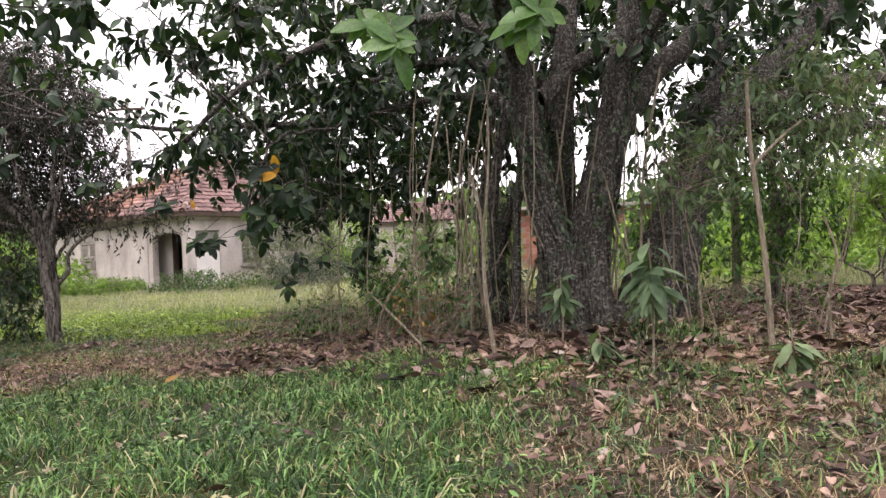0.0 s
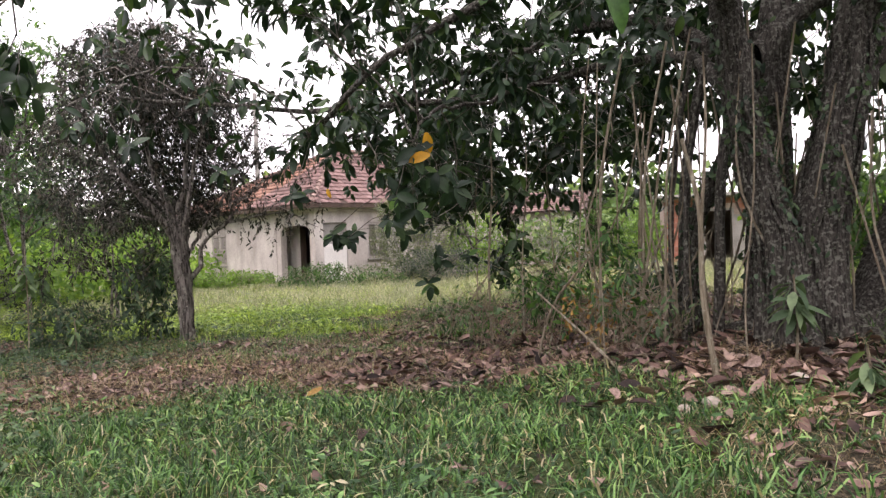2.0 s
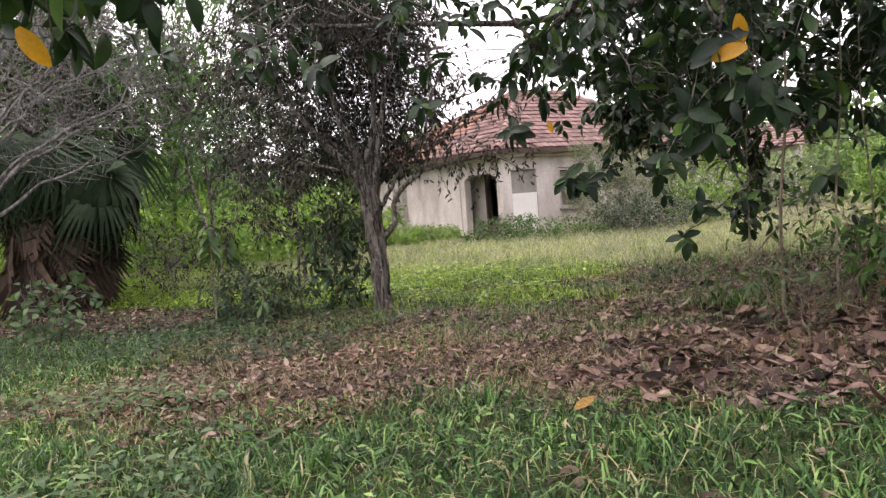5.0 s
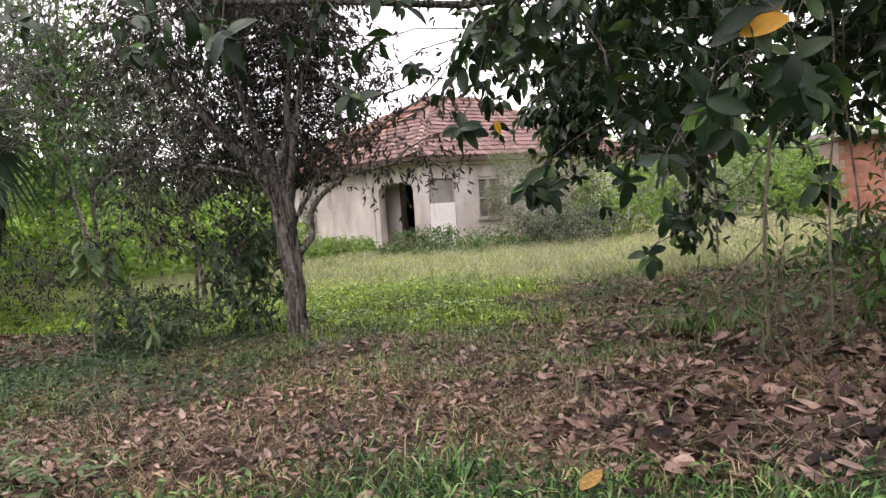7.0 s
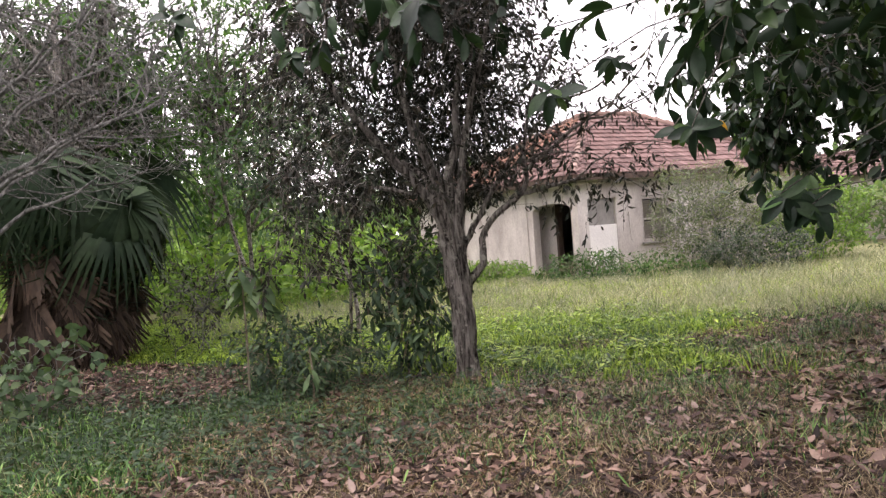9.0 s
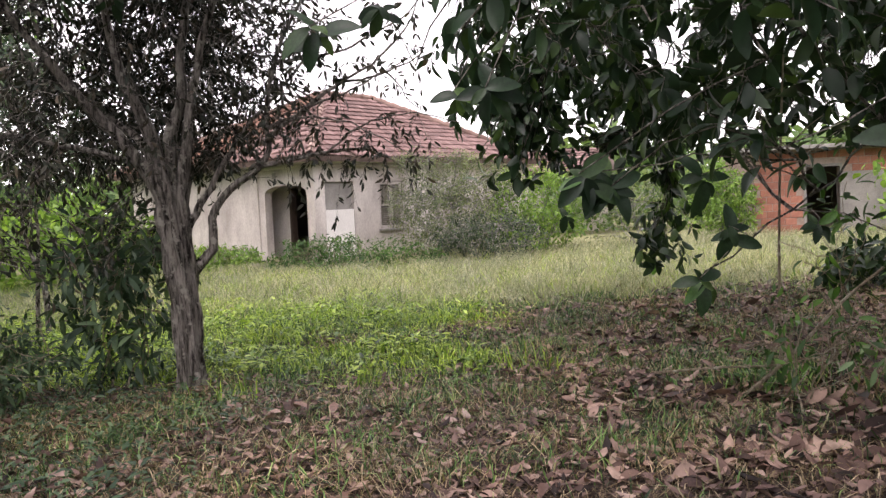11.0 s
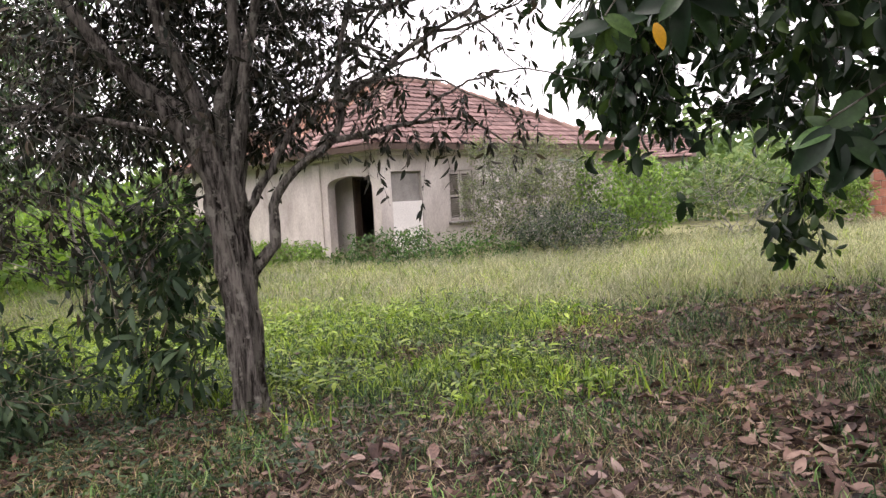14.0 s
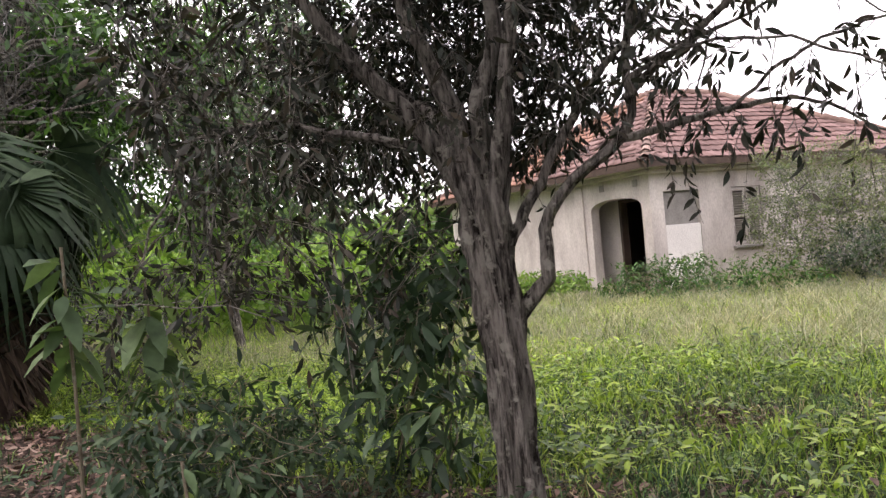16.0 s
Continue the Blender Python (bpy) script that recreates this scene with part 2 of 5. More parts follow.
M_ficus = leaf_material("rubber_tree_leaf", [(0.0, (0.01, 0.024, 0.013)), (0.55, (0.02, 0.044, 0.021)), (0.88, (0.034, 0.066, 0.025)), (1.0, (0.085, 0.15, 0.04))], 0.4, 0.3, 0.18)
M_fresh = leaf_material("young_leaf", [(0.0, (0.06, 0.14, 0.035)), (0.6, (0.11, 0.22, 0.06)), (1.0, (0.19, 0.32, 0.1))], 0.4, 0.45, 0.35)
M_dull = leaf_material("browned_yellow_leaf", [(0.0, (0.26, 0.13, 0.04)), (1.0, (0.32, 0.2, 0.05))], 0.6, 0.3, 0.05, 0.6)
M_soft = leaf_material("soft_weed_leaf", [(0.0, (0.06, 0.1, 0.055)), (0.6, (0.1, 0.155, 0.085)), (1.0, (0.17, 0.23, 0.13))], 0.65, 0.2, 0.3)
M_yellow = leaf_material("yellow_leaf", [(0.0, (0.6, 0.3, 0.02)), (1.0, (0.66, 0.36, 0.03))], 0.45, 0.4, 0.3, 0.15)
M_small = leaf_material("small_dark_leaf", [(0.0, (0.016, 0.022, 0.016)), (0.6, (0.034, 0.036, 0.028)), (0.88, (0.055, 0.047, 0.04)), (1.0, (0.1, 0.08, 0.064))], 0.55, 0.22, 0.12)
M_shrub = leaf_material("shrub_leaf", [(0.0, (0.02, 0.042, 0.025)), (0.6, (0.046, 0.08, 0.044)), (1.0, (0.1, 0.15, 0.08))], 0.5, 0.3, 0.22)
M_tree = leaf_material("tree_leaf", [(0.0, (0.025, 0.06, 0.018)), (0.5, (0.05, 0.12, 0.028)), (1.0, (0.12, 0.24, 0.05))], 0.5, 0.4, 0.3)
# brighter counterpart of the shrub leaf, sunlight put into its colour
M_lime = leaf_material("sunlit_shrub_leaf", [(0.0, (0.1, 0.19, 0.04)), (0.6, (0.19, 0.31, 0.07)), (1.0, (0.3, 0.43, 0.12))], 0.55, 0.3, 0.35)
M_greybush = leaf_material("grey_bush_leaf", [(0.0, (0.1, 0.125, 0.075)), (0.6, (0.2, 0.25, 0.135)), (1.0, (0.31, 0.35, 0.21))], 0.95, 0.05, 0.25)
# paler and greyer for distant growth: haze put into the leaf colour
M_far = leaf_material("hazy_far_leaf", [(0.0, (0.07, 0.12, 0.05)), (0.6, (0.12, 0.19, 0.08)), (1.0, (0.2, 0.27, 0.12))], 0.7, 0.2, 0.3)
M_grass = leaf_material("grass_blade", [(0.0, (0.012, 0.035, 0.012)), (0.45, (0.042, 0.1, 0.032)), (0.76, (0.13, 0.255, 0.078)), (0.9, (0.24, 0.38, 0.13)), (0.95, (0.3, 0.28, 0.16)), (1.0, (0.46, 0.4, 0.27))], 0.48, 0.3, 0.2)
M_lush = leaf_material("lush_weed", [(0.0, (0.025, 0.055, 0.01)), (0.4, (0.16, 0.27, 0.04)), (0.8, (0.36, 0.49, 0.085)), (1.0, (0.46, 0.58, 0.13))], 0.42, 0.42, 0.36)
M_tall = leaf_material("tall_grass", [(0.0, (0.12, 0.14, 0.085)), (0.4, (0.27, 0.295, 0.2)), (0.75, (0.41, 0.4, 0.31)), (1.0, (0.55, 0.51, 0.43))], 0.7, 0.2, 0.3)
M_straw = leaf_material("dry_straw", [(0.0, (0.04, 0.028, 0.018)), (0.5, (0.2, 0.148, 0.09)), (1.0, (0.52, 0.42, 0.3))], 0.75, 0.2, 0.15)
M_litter = leaf_material("dead_leaf", [(0.0, (0.014, 0.009, 0.008)), (0.35, (0.085, 0.05, 0.042)), (0.75, (0.24, 0.155, 0.132)), (1.0, (0.36, 0.265, 0.225))], 0.66, 0.25, 0.04, 0.55)
M_frond = leaf_material("palm_frond", [(0.0, (0.018, 0.036, 0.02)), (1.0, (0.045, 0.072, 0.036))], 0.6, 0.18, 0.08)
M_deadfrond = leaf_material("dead_palm_frond", [(0.0, (0.03, 0.022, 0.018)), (1.0, (0.13, 0.092, 0.07))], 0.85, 0.2, 0.05)
M_figbark = bark_material("rubber_tree_bark", (0.022, 0.019, 0.017), (0.11, 0.1, 0.088), (0.21, 0.21, 0.18), 0.5, 16)
M_bark = bark_material("furrowed_bark", (0.02, 0.016, 0.014), (0.3, 0.272, 0.245), (0.34, 0.32, 0.28), 0.35, 8)
M_grey = bark_material("grey_twig_bark", (0.1, 0.097, 0.092), (0.29, 0.28, 0.265), (0.35, 0.34, 0.32), 0.4, 8)
M_pale = bark_material("pale_sapling_bark", (0.17, 0.14, 0.1), (0.33, 0.28, 0.21), (0.36, 0.34, 0.27), 0.3, 9)
M_plaster = plain_material("weathered_plaster", (0.36, 0.318, 0.295), (0.62, 0.572, 0.535), 1.6, 0.92, 0.35, 0.012, (1, 1, 0.45))
# lighter than the outer plaster, the colour stands in for light inside the porch
M_inside = plain_material("inner_plaster", (0.55, 0.5, 0.47), (0.74, 0.69, 0.65), 1.5, 0.92)
M_board = plain_material("white_board", (0.74, 0.71, 0.68), (0.84, 0.81, 0.78), 1.2, 0.75, 0.1)
M_wood = plain_material("grey_shutter_wood", (0.3, 0.27, 0.25), (0.46, 0.42, 0.39), 5, 0.85, 0.4, 0.008, (1, 1, 6))
M_darkwood = plain_material("dark_wood", (0.05, 0.035, 0.03), (0.1, 0.07, 0.055), 4, 0.8)
M_tile = plain_material("clay_roof_tile", (0.14, 0.088, 0.083), (0.25, 0.167, 0.152), 1.7, 0.85, 0.4, 0.01, vary=0.35)
M_newtile = plain_material("orange_roof_tile", (0.19, 0.1, 0.075), (0.31, 0.185, 0.14), 1.7, 0.85, 0.4, 0.01, vary=0.35)
M_ridge = plain_material("mossy_ridge_tile", (0.17, 0.11, 0.095), (0.28, 0.2, 0.17), 3, 0.9, 0.4, vary=0.3)
M_brick = plain_material("red_hollow_brick", (0.29, 0.12, 0.088), (0.41, 0.2, 0.145), 4, 0.85, 0.4, vary=0.25)
M_mortar = plain_material("grey_mortar", (0.26, 0.2, 0.17), (0.36, 0.29, 0.25), 6, 0.95)
M_concrete = plain_material("grey_concrete", (0.2, 0.19, 0.18), (0.33, 0.31, 0.29), 2, 0.92)
M_stone = plain_material("pale_stone", (0.28, 0.23, 0.2), (0.44, 0.38, 0.34), 9, 0.9)


def soil_material():
    m, nt, b = material("soil_and_litter", 0.95, 0.15)
    att = nt.nodes.new("ShaderNodeVertexColor")
    att.layer_name = "cover"
    fine, mid, big = noise_node(nt, 38, 8, 0.7), noise_node(nt, 9, 6, 0.65), noise_node(nt, 0.7, 3)
    soil = ramp_node(nt, [(0.4, (0.012, 0.009, 0.007)), (0.52, (0.05, 0.034, 0.028)), (0.66, (0.2, 0.145, 0.12))])
    turf = ramp_node(nt, [(0.34, (0.012, 0.02, 0.008)), (0.52, (0.035, 0.055, 0.018)), (0.72, (0.12, 0.135, 0.055))])
    for r in (soil, turf):
        nt.links.new(fine.outputs[0], r.inputs[0])
    sep = nt.nodes.new("ShaderNodeSeparateColor")
    nt.links.new(att.outputs[0], sep.inputs[0])
    col = mix_node(nt, sep.outputs[1], soil.outputs[0], turf.outputs[0])
    straw = ramp_node(nt, [(0.35, (0.16, 0.17, 0.075)), (0.65, (0.32, 0.31, 0.17))])
    nt.links.new(mid.outputs[0], straw.inputs[0])
    col = mix_node(nt, sep.outputs[2], col, straw.outputs[0])
    tone = ramp_node(nt, [(0.3, (0.8, 0.8, 0.82)), (0.7, (1.15, 1.12, 1.08))])
    nt.links.new(big.outputs[0], tone.inputs[0])
    nt.links.new(mix_node(nt, 1.0, col, tone.outputs[0], "MULTIPLY"), b.inputs["Base Color"])
    bump_node(nt, b, fine.outputs[0], 0.8, 0.03)
    return m


M_soil = soil_material()


# ---- what covers the ground, by place ----
def cover_turf(x, y):
    """Short grass: the lawn first walked over, and the lawn west of the tree."""
    edge = 8.55 - 0.9 * ease(-4.0, -5.6, x) + 0.45 * wave(x, y, 0.6) + 0.25 * wave(x, y, 2.1, 1.0) - 1.7 * ease(-0.5, 1.5, x)
    front = 1 - ease(edge - 0.5, edge + 0.5, y)
    west = ease(-7.5, -8.6, x + 0.5 * wave(x, y, 0.7, 3.0)) * ease(7.5, 9.0, y) * (1 - ease(15, 17, y)) * (1 - 0.9 * ease(-8.9, -9.9, x) * ease(11.2, 12.0, y + 0.3 * wave(x, y, 1.0)))
    return np.clip((front + west) * (1 - 0.75 * ease(-0.4, 1.0, x + 0.6 * wave(x, y, 1.3, 8.0)) * ease(7.2, 6.0, y)), 0, 1)


def cover_lush(x, y):
    """Bright low weeds in the open, towards the house."""
    a = ease(-21, -17, x) * (1 - ease(-4.9, -4.1, x + 0.5 * wave(x, y, 0.9, 2.0) - 0.1 * (y - 14)))
    return np.clip(a * ease(12.9, 13.9, y + 0.4 * wave(x, y, 1.1)) * (1 - ease(17.2, 19.2, y + 0.5 * wave(x, y, 0.8))) * (1 - 0.8 * np.exp(-((x + 5.75) ** 2 / 0.9 + (y - 15.2) ** 2 / 0.3))) * (1 - ease(-9.2, -10.2, x) * ease(14.9, 14.2, y)) * (1 - 0.85 * np.exp(-((x + 4.4) ** 2 / 0.9 + (y - 15.85) ** 2 / 0.35))) * (1 - 0.6 * ease(0.25, 0.5, wave(x, y, 2.2, 9.0)) * ease(15.2, 14.2, y)), 0, 1)


def cover_tall(x, y):
    """Tall bleached grass before the house."""
    return ease(16.6, 18.6, y + 0.5 * wave(x, y, 0.7, 4.0) + 0.45 * np.minimum(0, x + 3) * -0.12)


def cover_litter(x, y):
    """Fallen leaves under the rubber tree."""
    a = ease(8.0, 9.2, y + 0.5 * wave(x, y, 0.8) + 1.5 * ease(-0.5, 1.5, x) + 0.9 * ease(-4.0, -5.6, x)) * (1 - ease(17.0, 18.5, y)) * (1 - 0.45 * ease(12.6, 13.6, y + wave(x, y, 0.9, 2.0)))
    a = a * ease(-8.9, -7.6, x + 0.4 * wave(x, y, 0.9))
    a = np.maximum(a, ease(-9.0, -10.0, x) * ease(11.2, 12.2, y) * (1 - ease(14.2, 15.2, y)))
    a = np.maximum(a, np.exp(-((x + 5.75) ** 2 / 0.8 + (y - 15.2) ** 2 / 0.25)) + np.exp(-((x + 4.2) ** 2 / 1.2 + (y - 15.9) ** 2 / 0.3)))
    return np.clip(a - 0.9 * cover_lush(x, y), 0, 1)


# ---- ground: one sheet out to the horizon ----
def build_ground():
    xs = np.concatenate([-np.geomspace(600, 24, 14), np.arange(-22, 14.01, 0.25), np.geomspace(16, 600, 14)])
    ys = np.concatenate([-np.geomspace(300, 6, 10), np.arange(-4, 30.01, 0.25), np.geomspace(32, 1200, 18)])
    gx, gy = np.meshgrid(xs, ys)
    v = np.stack([gx, gy, ground_z(gx, gy)], -1).reshape(-1, 3)
    n, k = len(ys), len(xs)
    i, j = np.meshgrid(np.arange(n - 1), np.arange(k - 1), indexing="ij")
    f = np.stack([i * k + j, i * k + j + 1, (i + 1) * k + j + 1, (i + 1) * k + j], -1).reshape(-1, 4)
    h = Heap()
    h.add(v, f)
    me = h.mesh("ground")
    lay = me.color_attributes.new("cover", "FLOAT_COLOR", "POINT")
    x, y = v[:, 0], v[:, 1]
    turf = np.clip(np.maximum(cover_turf(x, y) * 0.9, cover_lush(x, y)), 0, 1)
    tall = cover_tall(x, y)
    lay.data.foreach_set("color", np.stack([0 * x, np.maximum(turf, tall), tall * 0.8, 0 * x + 1], -1).astype(np.float32).ravel())
    return tagged(put("ground", me, M_soil), "uneven ground of soil, turf and fallen leaves", "ground", kind="structure")


ground = build_ground()


# ---- the abandoned house ----
CORNER = Vector((-8.25, 24.6, 0))
R_ANG, L_ANG = 48.0, 148.0
EAVE = 2.85


def face_pose(angle):
    """x runs along the wall from the corner, y into the house for the east wall, z up."""
    return Matrix.Translation(CORNER) @ pose(0, 0, 0, 0, 0, angle)


def wall_cells(bm, length, z0, z1, y0, y1, holes, m):
    """A wall slab with rectangular holes through it."""
    xs = sorted({0.0, length, *[h[0] for h in holes], *[h[1] for h in holes]})
    zs = sorted({z0, z1, *[h[2] for h in holes], *[h[3] for h in holes]})
    solid = lambda i, k: 0 <= i < len(xs) - 1 and 0 <= k < len(zs) - 1 and not any(
        h[0] <= (xs[i] + xs[i + 1]) / 2 <= h[1] and h[2] <= (zs[k] + zs[k + 1]) / 2 <= h[3] for h in holes)
    cache = {}

    def vert(i, k, y):
        key = (i, k, y)
        if key not in cache:
            cache[key] = bm.verts.new(m @ Vector((xs[i], y, zs[k])))
        return cache[key]

    for i in range(len(xs) - 1):
        for k in range(len(zs) - 1):
            if not solid(i, k):
                continue
            for y in (y0, y1):
                bm.faces.new([vert(i, k, y), vert(i + 1, k, y), vert(i + 1, k + 1, y), vert(i, k + 1, y)])
            for di, dk, a, b in ((-1, 0, (i, k), (i, k + 1)), (1, 0, (i + 1, k), (i + 1, k + 1)), (0, -1, (i, k), (i + 1, k)), (0, 1, (i, k + 1), (i + 1, k + 1))):
                if not solid(i + di, k + dk):
                    bm.faces.new([vert(*a, y0), vert(*b, y0), vert(*b, y1), vert(*a, y1)])


def shutter(parent, x0, x1, z0, z1, m):
    """One louvred leaf: a frame with slanting slats."""
    bm = bmesh.new()
    w = 0.06
    for lo, hi in (((x0, 0, z0), (x0 + w, 0.04, z1)), ((x1 - w, 0, z0), (x1, 0.04, z1)), ((x0 + w, 0, z0), (x1 - w, 0.04, z0 + 0.08)),
                   ((x0 + w, 0, z1 - 0.08), (x1 - w, 0.04, z1)), ((x0 + w, 0, (z0 + z1) / 2 - 0.03), (x1 - w, 0.04, (z0 + z1) / 2 + 0.03))):
        box(bm, lo, hi, m, 0.004)
    leaf = part("shutter", bm, M_wood, parent)
    slat = bmesh.new()
    box(slat, (-(x1 - x0) / 2 + w, -0.031, -0.004), ((x1 - x0) / 2 - w, 0.031, 0.004))
    me = bpy.data.meshes.new("slat")
    slat.to_mesh(me)
    slat.free()
    n = int((z1 - z0 - 0.2) / 0.05)
    for i in range(n):
        z = z0 + 0.11 + i * (z1 - z0 - 0.2) / n
        if abs(z - (z0 + z1) / 2) < 0.05:
            continue
        ob = put("slat", me, M_wood, leaf)
        ob.matrix_basis = m @ pose((x0 + x1) / 2, 0.02, z, -38 + 4 * math.sin(7 * i), 0, 0)
    return leaf


def arch_fill(bm, x0, x1, spring, top, y0, y1, m, n=14):
    """The spandrels that turn the head of a square hole into an arch."""
    mid, half = (x0 + x1) / 2, (x1 - x0) / 2
    rise = top - spring
    for i in range(n):
        a, b = math.pi * i / n, math.pi * (i + 1) / n
        xa, xb = mid - half * math.cos(a), mid - half * math.cos(b)
        za, zb = spring + (rise - 0.01) * math.sin(a) ** 0.7, spring + (rise - 0.01) * math.sin(b) ** 0.7
        q = [(xa, za), (xb, zb), (xb, top), (xa, top)]
        f = [bm.verts.new(m @ Vector((x, y0, z))) for x, z in q]
        g = [bm.verts.new(m @ Vector((x, y1, z))) for x, z in q]
        for k in range(4):
            bm.faces.new([f[k], f[(k + 1) % 4], g[(k + 1) % 4], g[k]])
        bm.faces.new(f)
        bm.faces.new(g[::-1])


def roof_face(parent, e0, e1, top0, top1, single, seed, newer=None):
    """Clay tiles in courses on one slope: e0, e1 the eave's ends, top0, top1 the ends of the ridge."""
    rng = rng_of(seed)
    e0, e1, top0, top1 = map(Vector, (e0, e1, top0, top1))
    u = (e1 - e0).normalized()
    slope = (top0 - e0) - u * (top0 - e0).dot(u)
    v = slope.normalized()
    n = u.cross(v)
    if n.z < 0:
        n = -n
    rise, width, course = slope.length, 0.235, 0.34
    tile = bmesh.new()
    prof = [(-0.118, 0.0), (-0.075, 0.022), (-0.02, 0.006), (0.03, 0.006), (0.085, 0.026), (0.122, 0.004)]
    rows = [[tile.verts.new((x, y, z + lift - d)) for x, z in prof] for y, lift, d in ((0, 0.035, 0), (0.4, 0.0, 0), (0.4, 0.0, 0.016), (0, 0.035, 0.016))]
    for a, b in ((0, 1), (1, 2), (2, 3), (3, 0)):
        for i in range(len(prof) - 1):
            tile.faces.new([rows[a][i], rows[a][i + 1], rows[b][i + 1], rows[b][i]])
    me = bpy.data.meshes.new("tile")
    bmesh.ops.recalc_face_normals(tile, faces=tile.faces)
    tile.to_mesh(me)
    tile.free()
    me.materials.append(M_tile)
    tv = np.array([p.co for p in me.vertices])
    tf = np.array([[*p.vertices] for p in me.polygons])
    rest, other = Heap(), Heap()
    for r in range(int(rise / course)):
        t = r * course / rise
        a, b = e0.lerp(top0, t), e1.lerp(top1, t)
        span = (b - a).length
        for i in range(int(span / width)):
            s = (i + 0.5) * width + (r % 2) * 0.02
            if rng.random() < 0.006:
                continue
            p = a + u * s + n * (0.02 + rng.normal(0, 0.004) - 0.03 * math.sin(t * 3.1) * math.sin(3.1 * s / 8))
            m = Matrix([[u[k], v[k], n[k], p[k]] for k in range(3)] + [[0, 0, 0, 1]]) @ pose(0, 0, 0, 0, rng.normal(0, 1.5), rng.normal(0, 1.2))
            if single:
                put("tile", me, M_tile, parent).matrix_basis = m
            else:
                mm = np.array(m)
                (other if newer and (p - e0).dot(u) > newer else rest).add(tv @ mm[:3, :3].T + mm[:3, 3], tf)
    if not single:
        tagged(put("tiles", rest, M_tile, parent, smooth=False), kind="stuff")
        if newer:
            tagged(put("tiles", other, M_newtile, parent, "newer orange tiles", smooth=False), kind="stuff")


def build_house():
    house = thing("house", "abandoned single-storey house with stained plaster walls and red clay roof", "house")
    mr, ml = face_pose(R_ANG), face_pose(L_ANG)
    top, t = EAVE + 0.05, 0.24
    bm = bmesh.new()
    wall_cells(bm, 8.0, -0.1, top, 0, t, [(0.32, 1.2, 0.3, 2.29), (2.03, 2.83, 1.06, 2.29)], mr)
    wall_r = part("wall", bm, M_plaster, house, "plaster wall with peeling stains")
    # the west wall's local y points out of the house
    bm = bmesh.new()
    wall_cells(bm, 7.5, -0.1, top, -t, 0, [(0.25, 1.75, 0.3, 2.27), (4.9, 5.8, 0.98, 2.1)], ml)
    arch_fill(bm, 0.25, 1.75, 2.0, 2.27, -t, 0, ml)
    part("wall", bm, M_plaster, house, "plaster wall with an arched porch opening")
    bm = bmesh.new()
    far_r, far_l = mr @ Vector((8.0, t, 0)), ml @ Vector((7.5, -t, 0))
    back = far_r + (far_l - ml @ Vector((0, -t, 0)))
    for a, b in ((far_r, back), (back, far_l)):
        d = b - a
        wall_cells(bm, d.length, -0.1, top, 0, t, [], Matrix.Translation((a.x, a.y, 0)) @ pose(0, 0, 0, 0, 0, math.degrees(math.atan2(d.y, d.x))))
    part("wall", bm, M_plaster, house)
    # porch behind the arch: a floor, a back wall with a dark doorway, and a ceiling
    bm = bmesh.new()
    box(bm, (0.05, -1.6, 0.1), (4.4, -t, 0.3), ml)
    part("porch_floor", bm, M_concrete, house)
    bm = bmesh.new()
    wall_cells(bm, 4.2, 0.3, 2.8, -0.95, -0.8, [(0.75, 1.45, 0.3, 2.2)], ml @ Matrix.Translation((0.2, 0, 0)))
    box(bm, (4.25, -0.8, 0.3), (4.4, -t, 2.8), ml)
    part("porch_wall", bm, M_inside, house, "shaded inner porch wall with a doorway")
    bm = bmesh.new()
    box(bm, (0.05, -2.7, 2.72), (4.4, -t, 2.8), ml)
    part("porch_ceiling", bm, M_inside, house)
    bm = bmesh.new()
    for lo, hi in (((0.9, -0.97, 0.3), (0.97, -0.78, 2.2)), ((1.63, -0.97, 0.3), (1.7, -0.78, 2.2)), ((0.9, -0.97, 2.2), (1.7, -0.78, 2.27))):
        box(bm, lo, hi, ml)
    part("door_frame", bm, M_darkwood, house, "dark wooden door frame")
    for x in (0.3, 1.28):
        bm = bmesh.new()
        box(bm, (x, 0.0, 2.44), (x + 0.13, 0.035, 2.58), ml, 0.008)
        part("wall_box", bm, M_concrete, house, "small grey box above the arch")
    # a board closes the lower part of the side opening
    bm = bmesh.new()
    box(bm, (0.325, 0.01, 0.3), (1.195, 0.05, 1.6), mr, 0.006)
    part("board", bm, M_board, house, "white board that closes the porch side")
    # added grey sheet above the board, in place of the shaded porch seen through
    bm = bmesh.new()
    box(bm, (0.325, 0.09, 1.55), (1.195, 0.13, 2.285), mr)
    part("shade_panel", bm, M_concrete, house, "grey panel standing in for the shaded porch behind")
    # shuttered windows
    for x0, x1, z0, z1, m in ((2.03, 2.83, 1.06, 2.29, mr), (4.9, 5.8, 0.98, 2.1, ml @ Matrix.Translation((0, -0.09, 0)))):
        bm = bmesh.new()
        box(bm, (x0 - 0.05, -0.09, z0 - 0.06), (x1 + 0.05, 0.1, z0 - 0.005), m, 0.008)
        w = part("window", bm, M_concrete, house, "closed wooden louvre shutters over a sill")
        mid = (x0 + x1) / 2
        shutter(w, x0 + 0.01, mid - 0.004, z0, z1 - 0.01, m @ Matrix.Translation((0, 0.03, 0)))
        shutter(w, mid + 0.004, x1 - 0.01, z0, z1 - 0.01, m @ Matrix.Translation((0, 0.03, 0)))
    # pilaster, cornice and plinth
    bm = bmesh.new()
    box(bm, (1.95, 0.0, 0.1), (2.2, 0.05, 2.6), ml, 0.01)
    part("pilaster", bm, M_plaster, house)
